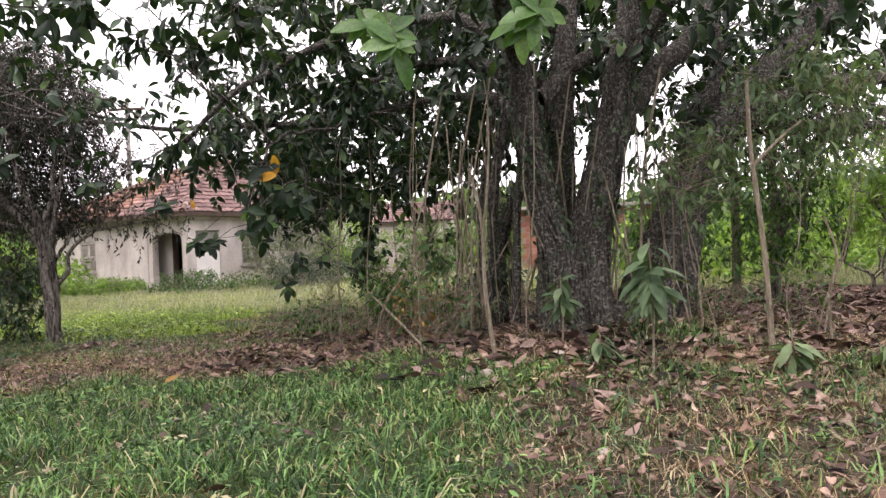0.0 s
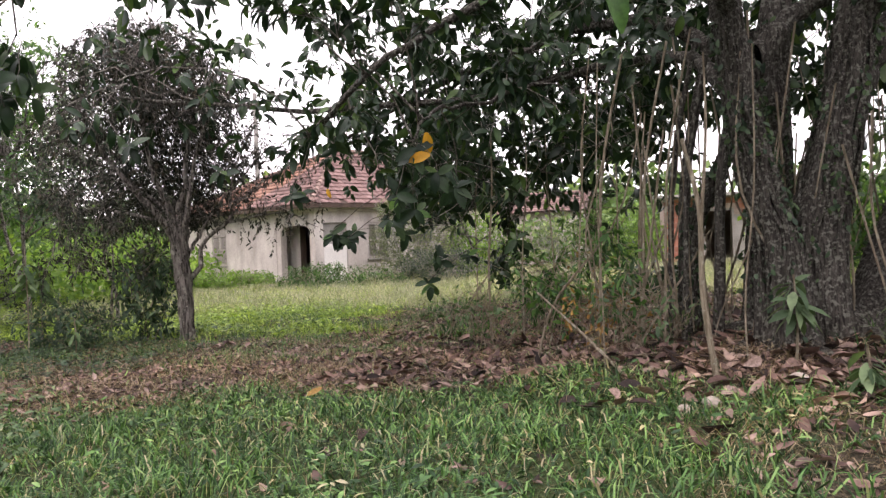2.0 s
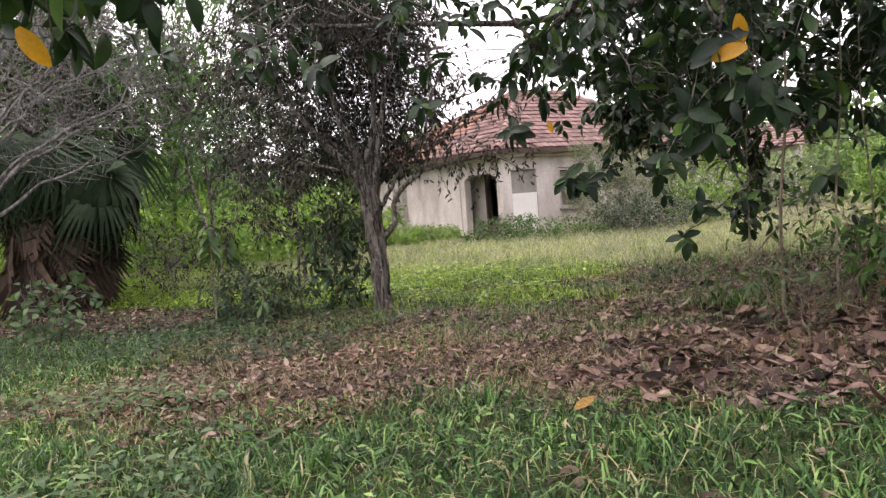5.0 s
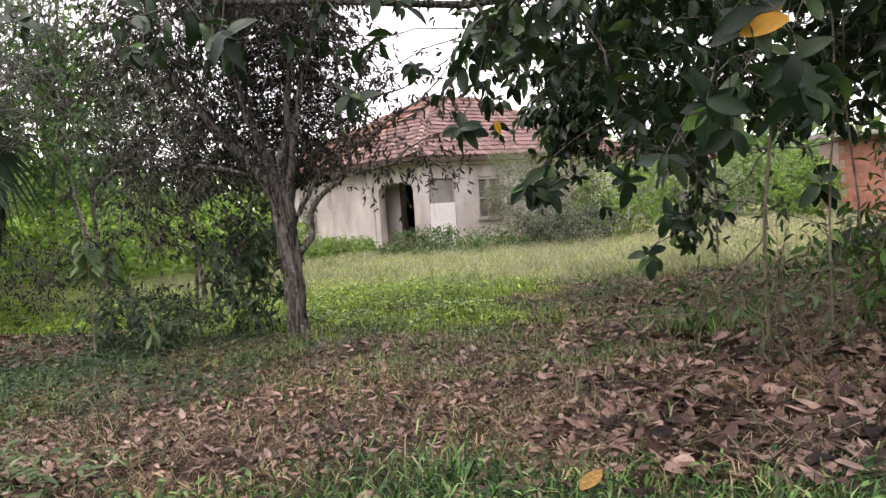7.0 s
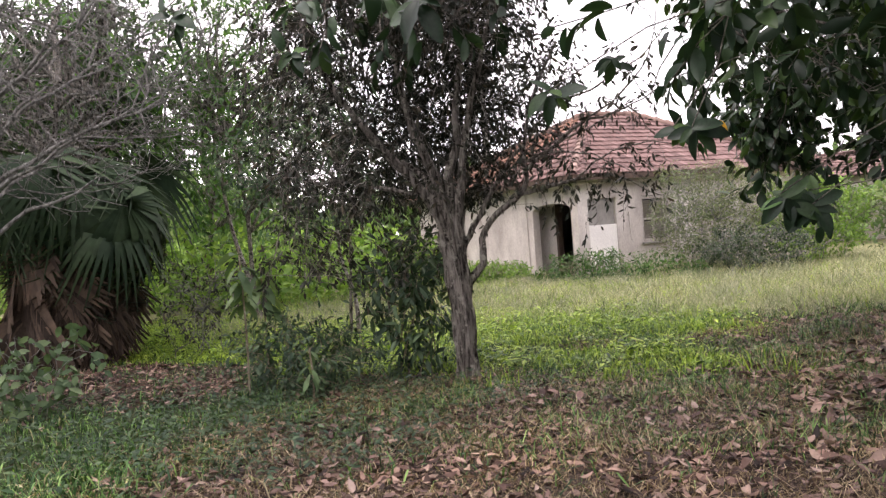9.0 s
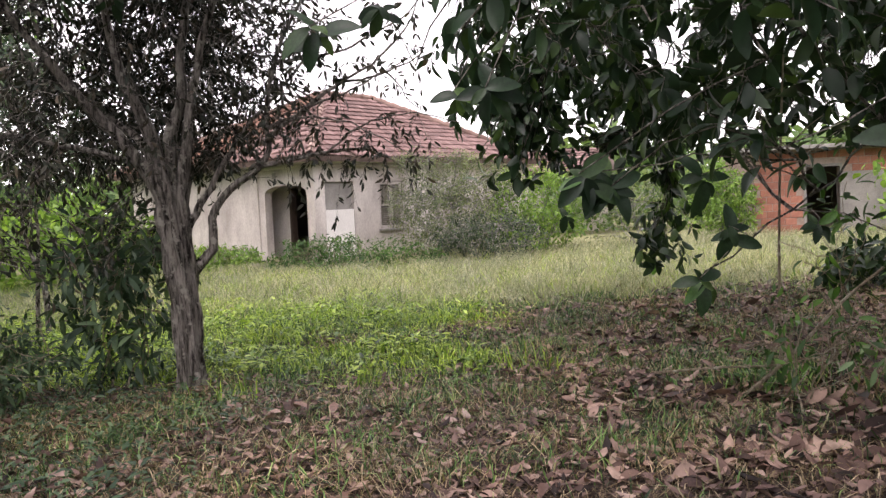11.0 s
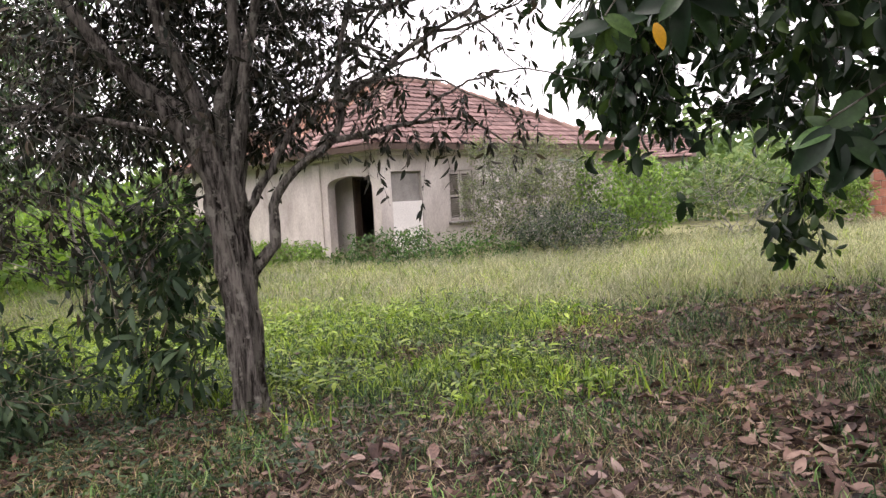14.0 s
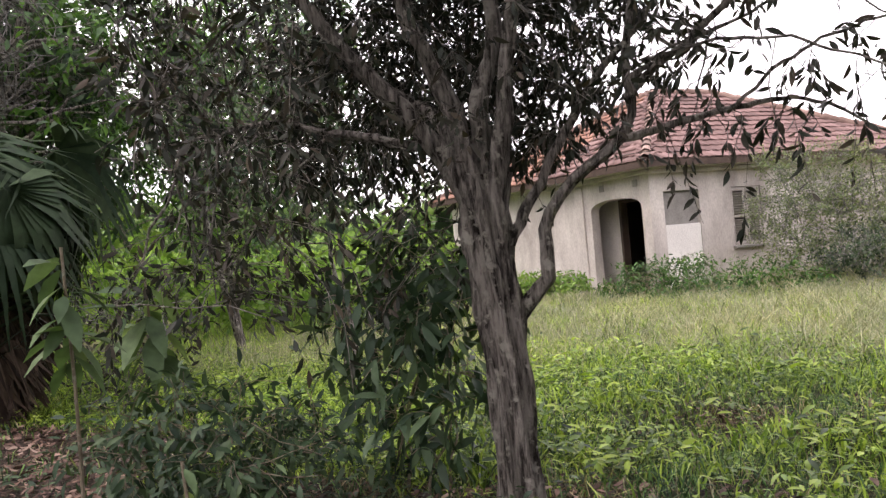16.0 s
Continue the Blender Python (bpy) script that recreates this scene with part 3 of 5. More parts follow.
    for m, n, lo, hi in ((mr, 8.3, -0.3, 0.0), (ml, 7.8, 0.0, 0.3)):
        bm = bmesh.new()
        box(bm, (-0.18, lo, EAVE - 0.11), (n, hi, EAVE - 0.03), m, 0.02)
        box(bm, (-0.08, lo * 0.5, EAVE - 0.2), (n, hi * 0.5, EAVE - 0.11), m, 0.02)
        part("cornice", bm, M_plaster, house, "stained plaster cornice under the eaves")
    # hipped roof
    o = 0.42
    rdir, ldir = Vector((math.cos(radians(R_ANG)), math.sin(radians(R_ANG)), 0)), Vector((math.cos(radians(L_ANG)), math.sin(radians(L_ANG)), 0))
    rn, ln = Vector((-rdir.y, rdir.x, 0)), Vector((ldir.y, -ldir.x, 0))
    bis = (rdir + ldir).normalized()
    half = math.acos(rdir.dot(bis))
    c0 = CORNER - bis * (o / math.sin(half))
    z0, z1, depth = EAVE, 5.12, 3.9 + o
    apex = c0 + bis * (depth / math.sin(half))
    far_r = CORNER + rdir * (8.0 + o) - rn * o
    far_l = CORNER + ldir * (7.5 + o) - ln * o
    r_top = far_r - rdir * (depth - 1.0) + rn * depth
    l_top = far_l - ldir * depth + ln * depth
    lift = lambda p, z: Vector((p.x, p.y, z))
    e0, er, el = lift(c0, z0), lift(far_r, z0), lift(far_l, z0)
    ta, tr, tl = lift(apex, z1), lift(r_top, z1), lift(l_top, z1)
    br, bl = lift(far_r + rn * depth * 2, z0), lift(far_l + ln * depth * 2, z0)
    bm = bmesh.new()
    for q in ((e0, er, tr, ta), (e0, ta, tl, el), (er, br, tr), (el, tl, bl), (br, bl, tl, ta), (br, ta, tr)):
        bm.faces.new([bm.verts.new(p) for p in q])
    for q in ((e0, er, br, bl, el),):
        bm.faces.new([bm.verts.new(p - Vector((0, 0, 0.03))) for p in q])
    roof = part("roof", bm, M_darkwood, house, "red clay tile roof, sagging and lichened")
    roof_face(roof, e0, er, ta, tr, True, 3)
    roof_face(roof, e0, el, ta, tl, False, 4, newer=3.5)
    # fascia and ridge caps
    bm = bmesh.new()
    for a, b in ((e0, er), (e0, el)):
        d = (b - a)
        mm = Matrix.Translation(a) @ pose(0, 0, 0, 0, 0, math.degrees(math.atan2(d.y, d.x)))
        box(bm, (0.0, -0.015, -0.1), (d.length, 0.015, 0.03), mm)
    part("fascia", bm, M_darkwood, roof)
    for a, b in ((e0, ta), (ta, tr), (ta, tl), (tr, er), (tl, el)):
        n = max(2, int((b - a).length / 0.36))
        for i in range(n):
            p, q = a.lerp(b, i / n), a.lerp(b, (i + 1.15) / n)
            cap = Heap()
            tube(cap, [p + Vector((0, 0, 0.05)), q + Vector((0, 0, 0.03))], 0.11, 0.09, 8)
            put("ridge_tile", cap, M_ridge, roof)
    return house


def build_shed():
    shed = thing("brick_shed", "small red hollow-brick shed with a dark open doorway", "shed")
    m = Matrix.Translation((2.9, 27.0, 0)) @ pose(0, 0, 0, 0, 0, -6)
    bm = bmesh.new()
    wall_cells(bm, 5.5, 0.0, 2.62, 0.012, 0.2, [(1.28, 2.1, 0.2, 2.15)], m)
    box(bm, (0.0, 0.2, 0.0), (0.2, 4.0, 2.62), m)
    box(bm, (5.3, 0.2, 0.0), (5.5, 4.0, 2.62), m)
    box(bm, (0.2, 3.8, 0.0), (5.3, 4.0, 2.62), m)
    wall = part("wall", bm, M_mortar, shed)
    bm = bmesh.new()
    box(bm, (-0.4, -0.45, 2.62), (5.9, 4.4, 2.72), m @ pose(0, 0, 0, 2.5, 0, 0), 0.01)
    part("roof", bm, M_concrete, shed, "low grey slab roof")
    bm = bmesh.new()
    box(bm, (1.22, -0.02, 0.2), (1.28, 0.22, 2.2), m)
    box(bm, (2.1, -0.02, 0.2), (2.16, 0.22, 2.2), m)
    box(bm, (1.22, -0.02, 2.15), (2.16, 0.22, 2.22), m)
    part("door_frame", bm, M_concrete, shed)
    bm = bmesh.new()
    box(bm, (2.17, -0.012, 0.15), (5.5, 0.008, 2.0), m)
    part("render_coat", bm, M_concrete, shed, "grey render over the brick")
    bm = bmesh.new()
    box(bm, (0.0, 0.0, 0.0), (0.285, 0.02, 0.175), None, 0.006)
    me = bpy.data.meshes.new("brick")
    bm.to_mesh(me)
    bm.free()
    me.materials.append(M_brick)
    rng = rng_of(5)
    for r in range(13):
        for i in range(19):
            x, z = i * 0.3 + (r % 2) * 0.15 + 0.005, 0.1 + r * 0.19
            if x + 0.285 > 5.5 or (x + 0.285 > 1.22 and x < 2.16 and z < 2.2) or (x > 1.9 and z < 1.85):
                continue
            put("brick", me, M_brick, wall).matrix_basis = m @ pose(x, rng.normal(0, 0.003), z, 0, rng.normal(0, 0.4), rng.normal(0, 0.5))
    return shed


def build_outbuilding():
    ob = thing("outbuilding", "distant low plastered outbuilding with a tiled roof", "house")
    m = Matrix.Translation((-4.6, 37.0, 0)) @ pose(0, 0, 0, 0, 0, -8)
    bm = bmesh.new()
    wall_cells(bm, 5.2, 0.1, 2.7, 0, 0.2, [(3.2, 4.0, 0.9, 1.9)], m)
    box(bm, (0, 0.2, 0.1), (0.2, 5, 2.7), m)
    box(bm, (5.0, 0.2, 0.1), (5.2, 5, 2.7), m)
    box(bm, (0.2, 4.8, 0.1), (5.0, 5, 2.7), m)
    part("wall", bm, M_plaster, ob)
    bm = bmesh.new()
    a, b, c, d = (m @ Vector(p) for p in ((-0.3, -0.4, 2.65), (5.5, -0.4, 2.65), (5.5, 2.5, 3.75), (-0.3, 2.5, 3.75)))
    e, f = (m @ Vector(p) for p in ((5.5, 5.4, 2.65), (-0.3, 5.4, 2.65)))
    for q in ((a, b, c, d), (c, e, f, d)):
        bm.faces.new([bm.verts.new(p) for p in q])
    roof = part("roof", bm, M_darkwood, ob, "faded clay tile roof")
    roof_face(roof, a, b, d, c, False, 8)


def build_pole():
    pole = thing("utility_pole", "grey concrete utility pole behind the trees", "pole")
    x, y = -15.7, 38.6
    h = Heap()
    tube(h, [(x, y, 0), (x, y, 5), (x, y, 9.6)], 0.16, 0.1, 10)
    put("shaft", h, M_concrete, pole)
    bm = bmesh.new()
    box(bm, (x - 0.9, y - 0.06, 9.0), (x + 0.9, y + 0.06, 9.12), None, 0.01)
    part("crossarm", bm, M_darkwood, pole)


build_house()
build_shed()
build_outbuilding()
build_pole()

# ---- leaf forms ----
F_FICUS = leaf_form(1.0, 0.48, 6, 0.3, 0.34, 1.05, 0.62)
F_NARROW = leaf_form(1.0, 0.34, 3, 0.25, 0.25)
F_SMALL = leaf_form(1.0, 0.4, 2, 0.2, 0.3)
F_BROAD = leaf_form(1.0, 0.62, 3, 0.2, 0.2)
F_DEAD = [leaf_form(1.0, 0.48, 4, c, f) for c, f in ((0.3, 0.5), (-0.2, 0.35), (0.12, 0.8))]


# ---- the rubber tree ----
def build_ficus():
    rng = rng_of(11)
    tree = thing("rubber_tree", "huge many-trunked rubber tree with lichened grey bark", "tree")
    trunks = [
        ([(1.3, 8.5, 0.3), (1.27, 8.55, 1.39), (1.13, 8.6, 2.01), (1.04, 8.65, 2.63), (0.97, 8.7, 3.26), (0.91, 8.8, 3.9), (0.88, 9.1, 5.0)], 0.19, 0.12),
        ([(1.62, 8.7, 0.3), (1.68, 8.8, 1.37), (1.85, 8.9, 2.0), (2.02, 9.0, 2.63), (2.17, 9.1, 3.28), (2.34, 9.2, 3.94), (2.6, 9.5, 5.2)], 0.25, 0.14),
        ([(1.35, 9.3, 0.3), (1.4, 9.35, 1.2), (1.47, 9.4, 2.05), (1.53, 9.5, 3.07), (1.68, 9.6, 4.1), (1.9, 10.0, 5.4)], 0.22, 0.11),
        ([(2.45, 9.2, 0.25), (2.9, 9.7, 1.32), (3.26, 10.0, 2.02), (3.75, 10.3, 2.81), (4.31, 10.5, 3.41), (5.01, 10.7, 4.01), (6.0, 11.0, 5.0)], 0.36, 0.17),
        ([(0.69, 9.6, 0.2), (0.68, 9.6, 0.9), (0.72, 9.6, 1.5), (0.92, 9.4, 2.0), (1.16, 9.2, 2.6), (1.3, 9.1, 3.4)], 0.09, 0.06),
    ]
    limbs = [
        ([(1.98, 9.0, 2.44), (2.38, 9.2, 3.16), (2.88, 9.4, 3.64), (3.32, 9.6, 4.07), (4.1, 10.0, 5.1)], 0.19, 0.1),
        ([(3.31, 10.1, 2.4), (3.43, 10.2, 2.98), (3.77, 10.3, 3.56), (3.87, 10.4, 4.24), (3.91, 10.6, 5.2)], 0.13, 0.06),
        ([(3.8, 10.2, 2.85), (4.24, 10.2, 3.06), (4.55, 10.1, 3.24), (5.19, 10.0, 3.39), (6.6, 9.9, 3.4)], 0.17, 0.09),
        ([(4.4, 10.3, 3.1), (5.0, 10.6, 3.0), (6.0, 10.8, 2.9), (7.0, 11.0, 3.0)], 0.11, 0.06),
        ([(1.16, 8.75, 3.1), (1.68, 9.0, 3.54), (2.21, 9.3, 3.95), (2.7, 9.6, 4.6)], 0.12, 0.06),
        ([(1.05, 8.65, 2.6), (0.75, 9.6, 3.3), (-0.1, 11.0, 3.6), (-1.6, 11.7, 3.45), (-3.9, 11.8, 3.46), (-6.2, 11.7, 3.7), (-7.4, 11.6, 3.85)], 0.09, 0.02),
        ([(1.5, 9.5, 2.9), (0.6, 11.0, 4.1), (-0.8, 12.4, 4.3), (-2.4, 12.9, 3.9), (-3.9, 13.0, 3.2)], 0.11, 0.03),
        ([(0.95, 8.75, 3.6), (0.3, 9.8, 4.4), (-0.9, 10.5, 4.5), (-2.4, 10.4, 3.9), (-3.7, 10.6, 2.9)], 0.1, 0.03),
        ([(0.95, 8.7, 3.5), (0.6, 7.8, 4.3), (0.0, 7.2, 4.5), (-0.8, 6.6, 4.0), (-2.6, 6.3, 4.1), (-4.6, 6.4, 3.6), (-6.0, 6.6, 2.9)], 0.1, 0.025),
        ([(2.2, 9.1, 3.4), (2.9, 8.6, 4.4), (3.3, 7.8, 4.9), (3.2, 6.8, 4.6)], 0.1, 0.04),
        ([(0.9, 9.0, 4.6), (-0.6, 11.4, 5.6), (-2.3, 12.4, 5.6), (-3.6, 12.4, 5.0)], 0.09, 0.03),
        ([(-0.4, 11.2, 3.55), (-1.2, 10.4, 3.2), (-1.9, 9.4, 2.9), (-2.1, 8.7, 2.5)], 0.035, 0.014),
        ([(-0.3, 11.2, 3.55), (-0.8, 12.0, 2.5), (-1.6, 12.3, 1.65), (-2.55, 12.3, 0.97)], 0.014, 0.006),
        ([(1.7, 9.7, 4.2), (0.4, 12.2, 5.2), (-1.2, 14.8, 4.8), (-2.6, 16.4, 3.8), (-3.9, 17.3, 2.6)], 0.12, 0.03),
        ([(-1.2, 14.8, 4.8), (-1.4, 16.2, 3.6), (-1.6, 17.0, 2.2), (-1.75, 17.5, 0.75)], 0.045, 0.008),
    ]
    pts = []
    for i, (p, r0, r1) in enumerate(trunks):
        h = Heap()
        q = smooth_path(p, 26)
        tube(h, q, r0, r1, 24, 0.13, 5, i * 1.7, 0.35)
        put("trunk", h, M_figbark, tree, "lichen-spotted grey trunk")
        pts.append(q[8:])
    for i, (p, r0, r1) in enumerate(limbs):
        h = Heap()
        q = smooth_path(p, 20)
        q[1:-1] += rng.normal(0, 0.025, (18, 3))
        tube(h, q, r0, r1, 9, 0.07, 4, i * 0.9)
        put("limb", h, M_figbark, tree)
        pts.append(q)
    # roots that spread over the ground and hang from the limbs
    root_label = "pale aerial root reaching the ground"
    for i in range(9):
        roots = Heap()
        a = rng.uniform(0, 6.3)
        s = np.linspace(0, 1, 8)
        x, y = 1.7 + np.cos(a + 0.5 * s) * (0.3 + 1.5 * s), 9.0 + np.sin(a + 0.5 * s) * (0.3 + 1.3 * s)
        tube(roots, np.stack([x, y, ground_z(x, y) + 0.14 * (1 - s) ** 2 - 0.03], -1), 0.12, 0.03, 8, 0.1)
        put("surface_root", roots, M_figbark, tree)
    for i in range(58):
        roots = Heap()
        x, y = rng.uniform(-0.3, 2.9), rng.uniform(8.3, 10.2)
        z = rng.uniform(2.2, 3.6)
        dx, dy = rng.normal(0, 0.35, 2)
        p = smooth_path([(x, y, z), (x + 0.3 * dx + rng.normal(0, 0.1), y + 0.3 * dy, z * 0.62), (x + 0.8 * dx, y + 0.7 * dy + rng.normal(0, 0.08), z * 0.3), (x + dx, y + dy, float(ground_z(x + dx, y + dy)) - 0.03)], 12)
        tube(roots, p, rng.uniform(0.005, 0.013), rng.uniform(0.006, 0.018), 5)
        put("aerial_root", roots, M_pale, tree, root_label)
    for x, y, r in ((0.42, 9.4, 0.035), (0.6, 9.7, 0.07), (0.84, 9.1, 0.06), (0.12, 9.2, 0.018), (-0.28, 9.6, 0.02), (0.5, 9.0, 0.03), (0.28, 8.8, 0.014), (2.2, 8.6, 0.02)):
        roots = Heap()
        tube(roots, smooth_path([(x, y, float(ground_z(x, y)) - 0.04), (x + 0.04, y, 1.1), (x + 0.1, y - 0.03, 2.2), (x + 0.35, y, 3.4)], 14), r, r * 0.7, 8, 0.08)
        put("aerial_root", roots, M_figbark if r > 0.029 else M_pale, tree, root_label)
    # strands of root and small creeper leaves that cling to the trunks
    cling, vine = Heap(), Heap()
    for p, r0, r1 in trunks:
        q = smooth_path(p, 26)[:19]
        s = np.linspace(0, 19 / 26, 19)
        for k in range(15):
            ang = rng.uniform(0, 6.3) + np.cumsum(rng.normal(0, 0.16, 19))
            rad = (r0 + (r1 - r0) * s) * rng.uniform(1.02, 1.12) + np.abs(rng.normal(0, 0.006, 19))
            tube(cling, q + np.stack([np.cos(ang) * rad, np.sin(ang) * rad, 0 * ang], -1), rng.uniform(0.012, 0.036), 0.01, 6, 0.1)
        m = 950
        f = rng.random(m) * 17.9
        i0 = f.astype(int)
        c = q[i0] + (q[i0 + 1] - q[i0]) * (f - i0)[:, None]
        ang = rng.uniform(0, 6.3, m)
        out = np.stack([np.cos(ang), np.sin(ang), 0 * ang], -1)
        ok = wave(ang * 0.5 + p[0][0], c[:, 2], 1.6, 2.0) > -0.05
        c = (c + out * ((r0 + (r1 - r0) * f / 26) * 1.1 + 0.015)[:, None])[ok]
        out = out[ok]
        n = len(c)
        scatter(vine, F_BROAD, c, rng.normal(0, 0.6, (n, 3)) + np.array([0, 0, -0.6]), out + rng.normal(0, 0.4, (n, 3)), rng.uniform(0.035, 0.085, n))
    tagged(put("clinging_root", cling, M_figbark, tree, "thin roots clinging to the trunks"), kind="stuff")
    tagged(put("creeper", vine, M_shrub, tree, "small dark leaves on the bark"), kind="stuff")
    pts = np.vstack(pts)

    def dens(p):
        x, y, z = p.T
        low = 2.55 - 0.75 * ease(-3.4, -2.5, x) + 0.3 * ease(-2.4, -1.6, x) + 0.3 * wave(x, y, 1.1) + 0.7 * ease(-0.6, 0.8, x) * ease(9, 10.5, y) + 0.6 * ease(9.8, 8.8, y)
        west = -4.1 - 0.45 * ease(11.8, 12.6, y) + 0.2 * wave(y, z, 1.5)
        main = (x > west) * (z > low) * (y > 9.7 + 0.7 * ease(0.5, -1.0, x) + 1.8 * ease(-2.8, -3.5, x) + 0.3 * wave(x, z, 1.2)) * (y < 15.2)
        thin = 0.06 + 0.3 * ease(2.4, 3.0, z) * ease(-3.6, -2.4, x) + 0.64 * ease(-0.1, 0.2, wave(x + 1.4 * z, y - 0.8 * z, 1.5, 2.2))
        trunk_gap = 1 - 0.55 * ease(0.8, 1.4, x) * ease(4.2, 3.0, z)
        high = 1 - 0.6 * ease(4.6, 6.4, z)
        d = main * thin * trunk_gap * high * (1 - 0.25 * ease(1.8, 3.2, x))
        d = np.maximum(d, 0.16 * (x > -7.3) * (x < west) * (np.abs(y - 11.7) < 0.9) * (z > 2.95) * (z < 5.0) * (1 + 0.9 * (z > 3.7)))
        d = np.maximum(d, 0.07 * (x > -6.3) * (x < -4.2) * (y > 8.6) * (y < 11.6) * (z > 2.45) * (z < 3.15))
        d = np.maximum(d, 1.0 * (((x + 5.6) / 1.0) ** 2 + ((y - 6.6) / 0.85) ** 2 + ((z - 3.0) / 0.6) ** 2 < 1))
        d = np.maximum(d, 0.42 * (x > -5) * (x < 4.5) * (y > 5.9) * (y < 9.1) * (z > 3.6) * (z < 5.2))
        # the far side of the crown hangs low over the tall grass
        back = (x > -4.5 + 0.25 * wave(y, z, 1.5)) * (x < 1.6) * (y > 14.9) * (y < 17.8) * (z > 1.95 + 0.4 * wave(x, y, 1.3)) * (z < 4.7)
        d = np.maximum(d, 0.42 * back * thin)
        d = np.maximum(d, 0.9 * (((x + 3.7) / 0.68) ** 2 + ((y - 17.0) / 0.7) ** 2 + ((z - 2.8) / 0.95) ** 2 < 1))
        d = np.maximum(d, 0.85 * (((x + 3.3) / 0.85) ** 2 + ((y - 10.7) / 0.8) ** 2 + ((z - 3.0) / 0.45) ** 2 < 1))
        for cx, cy, cz, cr in ((-4.1, 10.9, 2.4, 0.25), (-2.76, 11.5, 1.9, 0.4)):
            d = np.maximum(d, 0.8 * ((x - cx) ** 2 + (y - cy) ** 2 + (z - cz) ** 2 < cr ** 2))
        d = np.maximum(d, 0.7 * (np.hypot(x + 1.75, y - 17.4) < 0.55) * (z < 2.4) * (z > 0.5))
        d = np.maximum(d, 0.6 * (np.hypot(x + 3.1, y - 16.8) < 0.35) * (z < 2.2) * (z > 1.3))
        return d

    twig = Heap()
    branch = pick(rng, 220, (-7.3, 5.8, 1.0), (7.5, 17.8, 6.8), dens)
    more, _ = clothe(rng, twig, pts, branch, 0.016, 0.006, 0.12, 5, 7)
    ends = pick(rng, 3300, (-7.3, 5.8, 0.5), (7.5, 17.8, 6.8), dens)
    named = np.array([(-2.04, 8.85, 2.45), (-4.3, 11.7, 2.3), (-3.42, 11.3, 1.7), (-2.59, 12.3, 0.92), (-0.4, 6.2, 3.25), (-1.85, 8.9, 2.2),
                      (-2.3, 9.0, 2.0), (-2.15, 9.2, 1.85), (-1.7, 9.3, 2.1), (-2.5, 9.6, 1.75), (-1.2, 11.3, 1.5), (-1.9, 11.9, 1.3), (0.75, 6.3, 3.3), (-0.32, 6.1, 3.12), (-0.55, 6.2, 3.3), (0.85, 6.2, 3.36),
                      (-2.76, 11.55, 1.66), (-3.41, 11.06, 1.6), (-3.6, 10.95, 1.68), (-4.1, 10.87, 2.17), (-5.05, 10.85, 2.55), (-4.85, 12.3, 3.03), (-7.5, 11.2, 3.33),
                      (-7.35, 9.6, 3.25), (-5.0, 8.6, 2.62), (-3.1, 16.7, 1.35), (-1.75, 17.5, 0.62), (-3.55, 17.3, 1.9), (-0.86, 12.16, 0.95), (-2.4, 12.2, 1.3)])
    curtain = pick(rng, 230, (-4.6, 16.0, 1.6), (-1.6, 18.0, 4.2), lambda p: ((((p - np.array([-3.1, 17.0, 2.95])) / np.array([1.4, 0.85, 1.15])) ** 2).sum(1) < 0.85 + 0.35 * wave(p[:, 0] + p[:, 2], p[:, 2], 2.2)) * (0.3 + 0.7 * (wave(p[:, 0] * 1.3, p[:, 2], 3.0, 4.0) > -0.1)))
    ends = np.vstack([ends, curtain, named])
    _, tips = clothe(rng, twig, np.vstack([pts, more]), ends, 0.009, 0.005, 0.18, 3, 5)
    tagged(put("branchwork", twig, M_bark, tree), kind="stuff")
    tips[-len(named):] = unit(tips[-len(named):] * 0.4 + np.array([0, -0.4, 0.5]))
    pos, way, up = rosettes(rng, ends, tips, 7, (0.4, 1.5), 0.5, 0.5)
    size = rng.uniform(0.11, 0.24, len(pos))
    size[-7 * len(named):] *= 0.95
    pos[-7 * len(named):] = np.repeat(named, 7, 0) + (pos[-7 * len(named):] - np.repeat(named, 7, 0)) * 0.25
    k = 7 * len(named)
    ph = np.tile(np.arange(7) * 0.9, len(named)) + rng.normal(0, 0.15, k)
    way[-k:] = np.stack([np.cos(ph), rng.uniform(-0.5, 0.3, k), 0.8 * np.sin(ph) - 0.35], -1)
    up[-k:] = np.array([0.1, -0.9, 0.5]) + rng.normal(0, 0.25, (k, 3))
    # leaves that hang lowest on the west side are objects of their own
    lone = (pos[:, 2] < 2.6) & (pos[:, 0] < -0.5)
    lone[-7 * len(named):] = True
    idx = np.flatnonzero(lone)
    keep = idx[-280:]
    rest = np.ones(len(pos), bool)
    rest[keep] = False
    crown = Heap()
    scatter(crown, F_FICUS, pos[rest], way[rest], up[rest], size[rest])
    c = put("crown", crown, M_ficus, tree, "dark glossy leathery leaves")
    h = Heap()
    h.add(*F_FICUS)
    one = h.mesh("leaf")
    one.materials.append(M_ficus)
    h = Heap()
    h.add(*F_FICUS)
    fresh = h.mesh("leaf")
    fresh.materials.append(M_fresh)
    for i in keep:
        group = (i - 7 * (len(ends) - len(named))) // 7
        light = group in (4, 12, 13, 14, 15) or rng.random() < 0.04
        put("leaf", fresh if light else one, M_ficus, c).matrix_basis = frame_of(pos[i], way[i], up[i], size[i] * ((1.5 if group in (4, 12, 13, 14, 15) else 1.05) if group >= 0 else 1.0))
    h = Heap()
    h.add(*F_FICUS)
    gold = h.mesh("leaf")
    gold.materials.append(M_yellow)
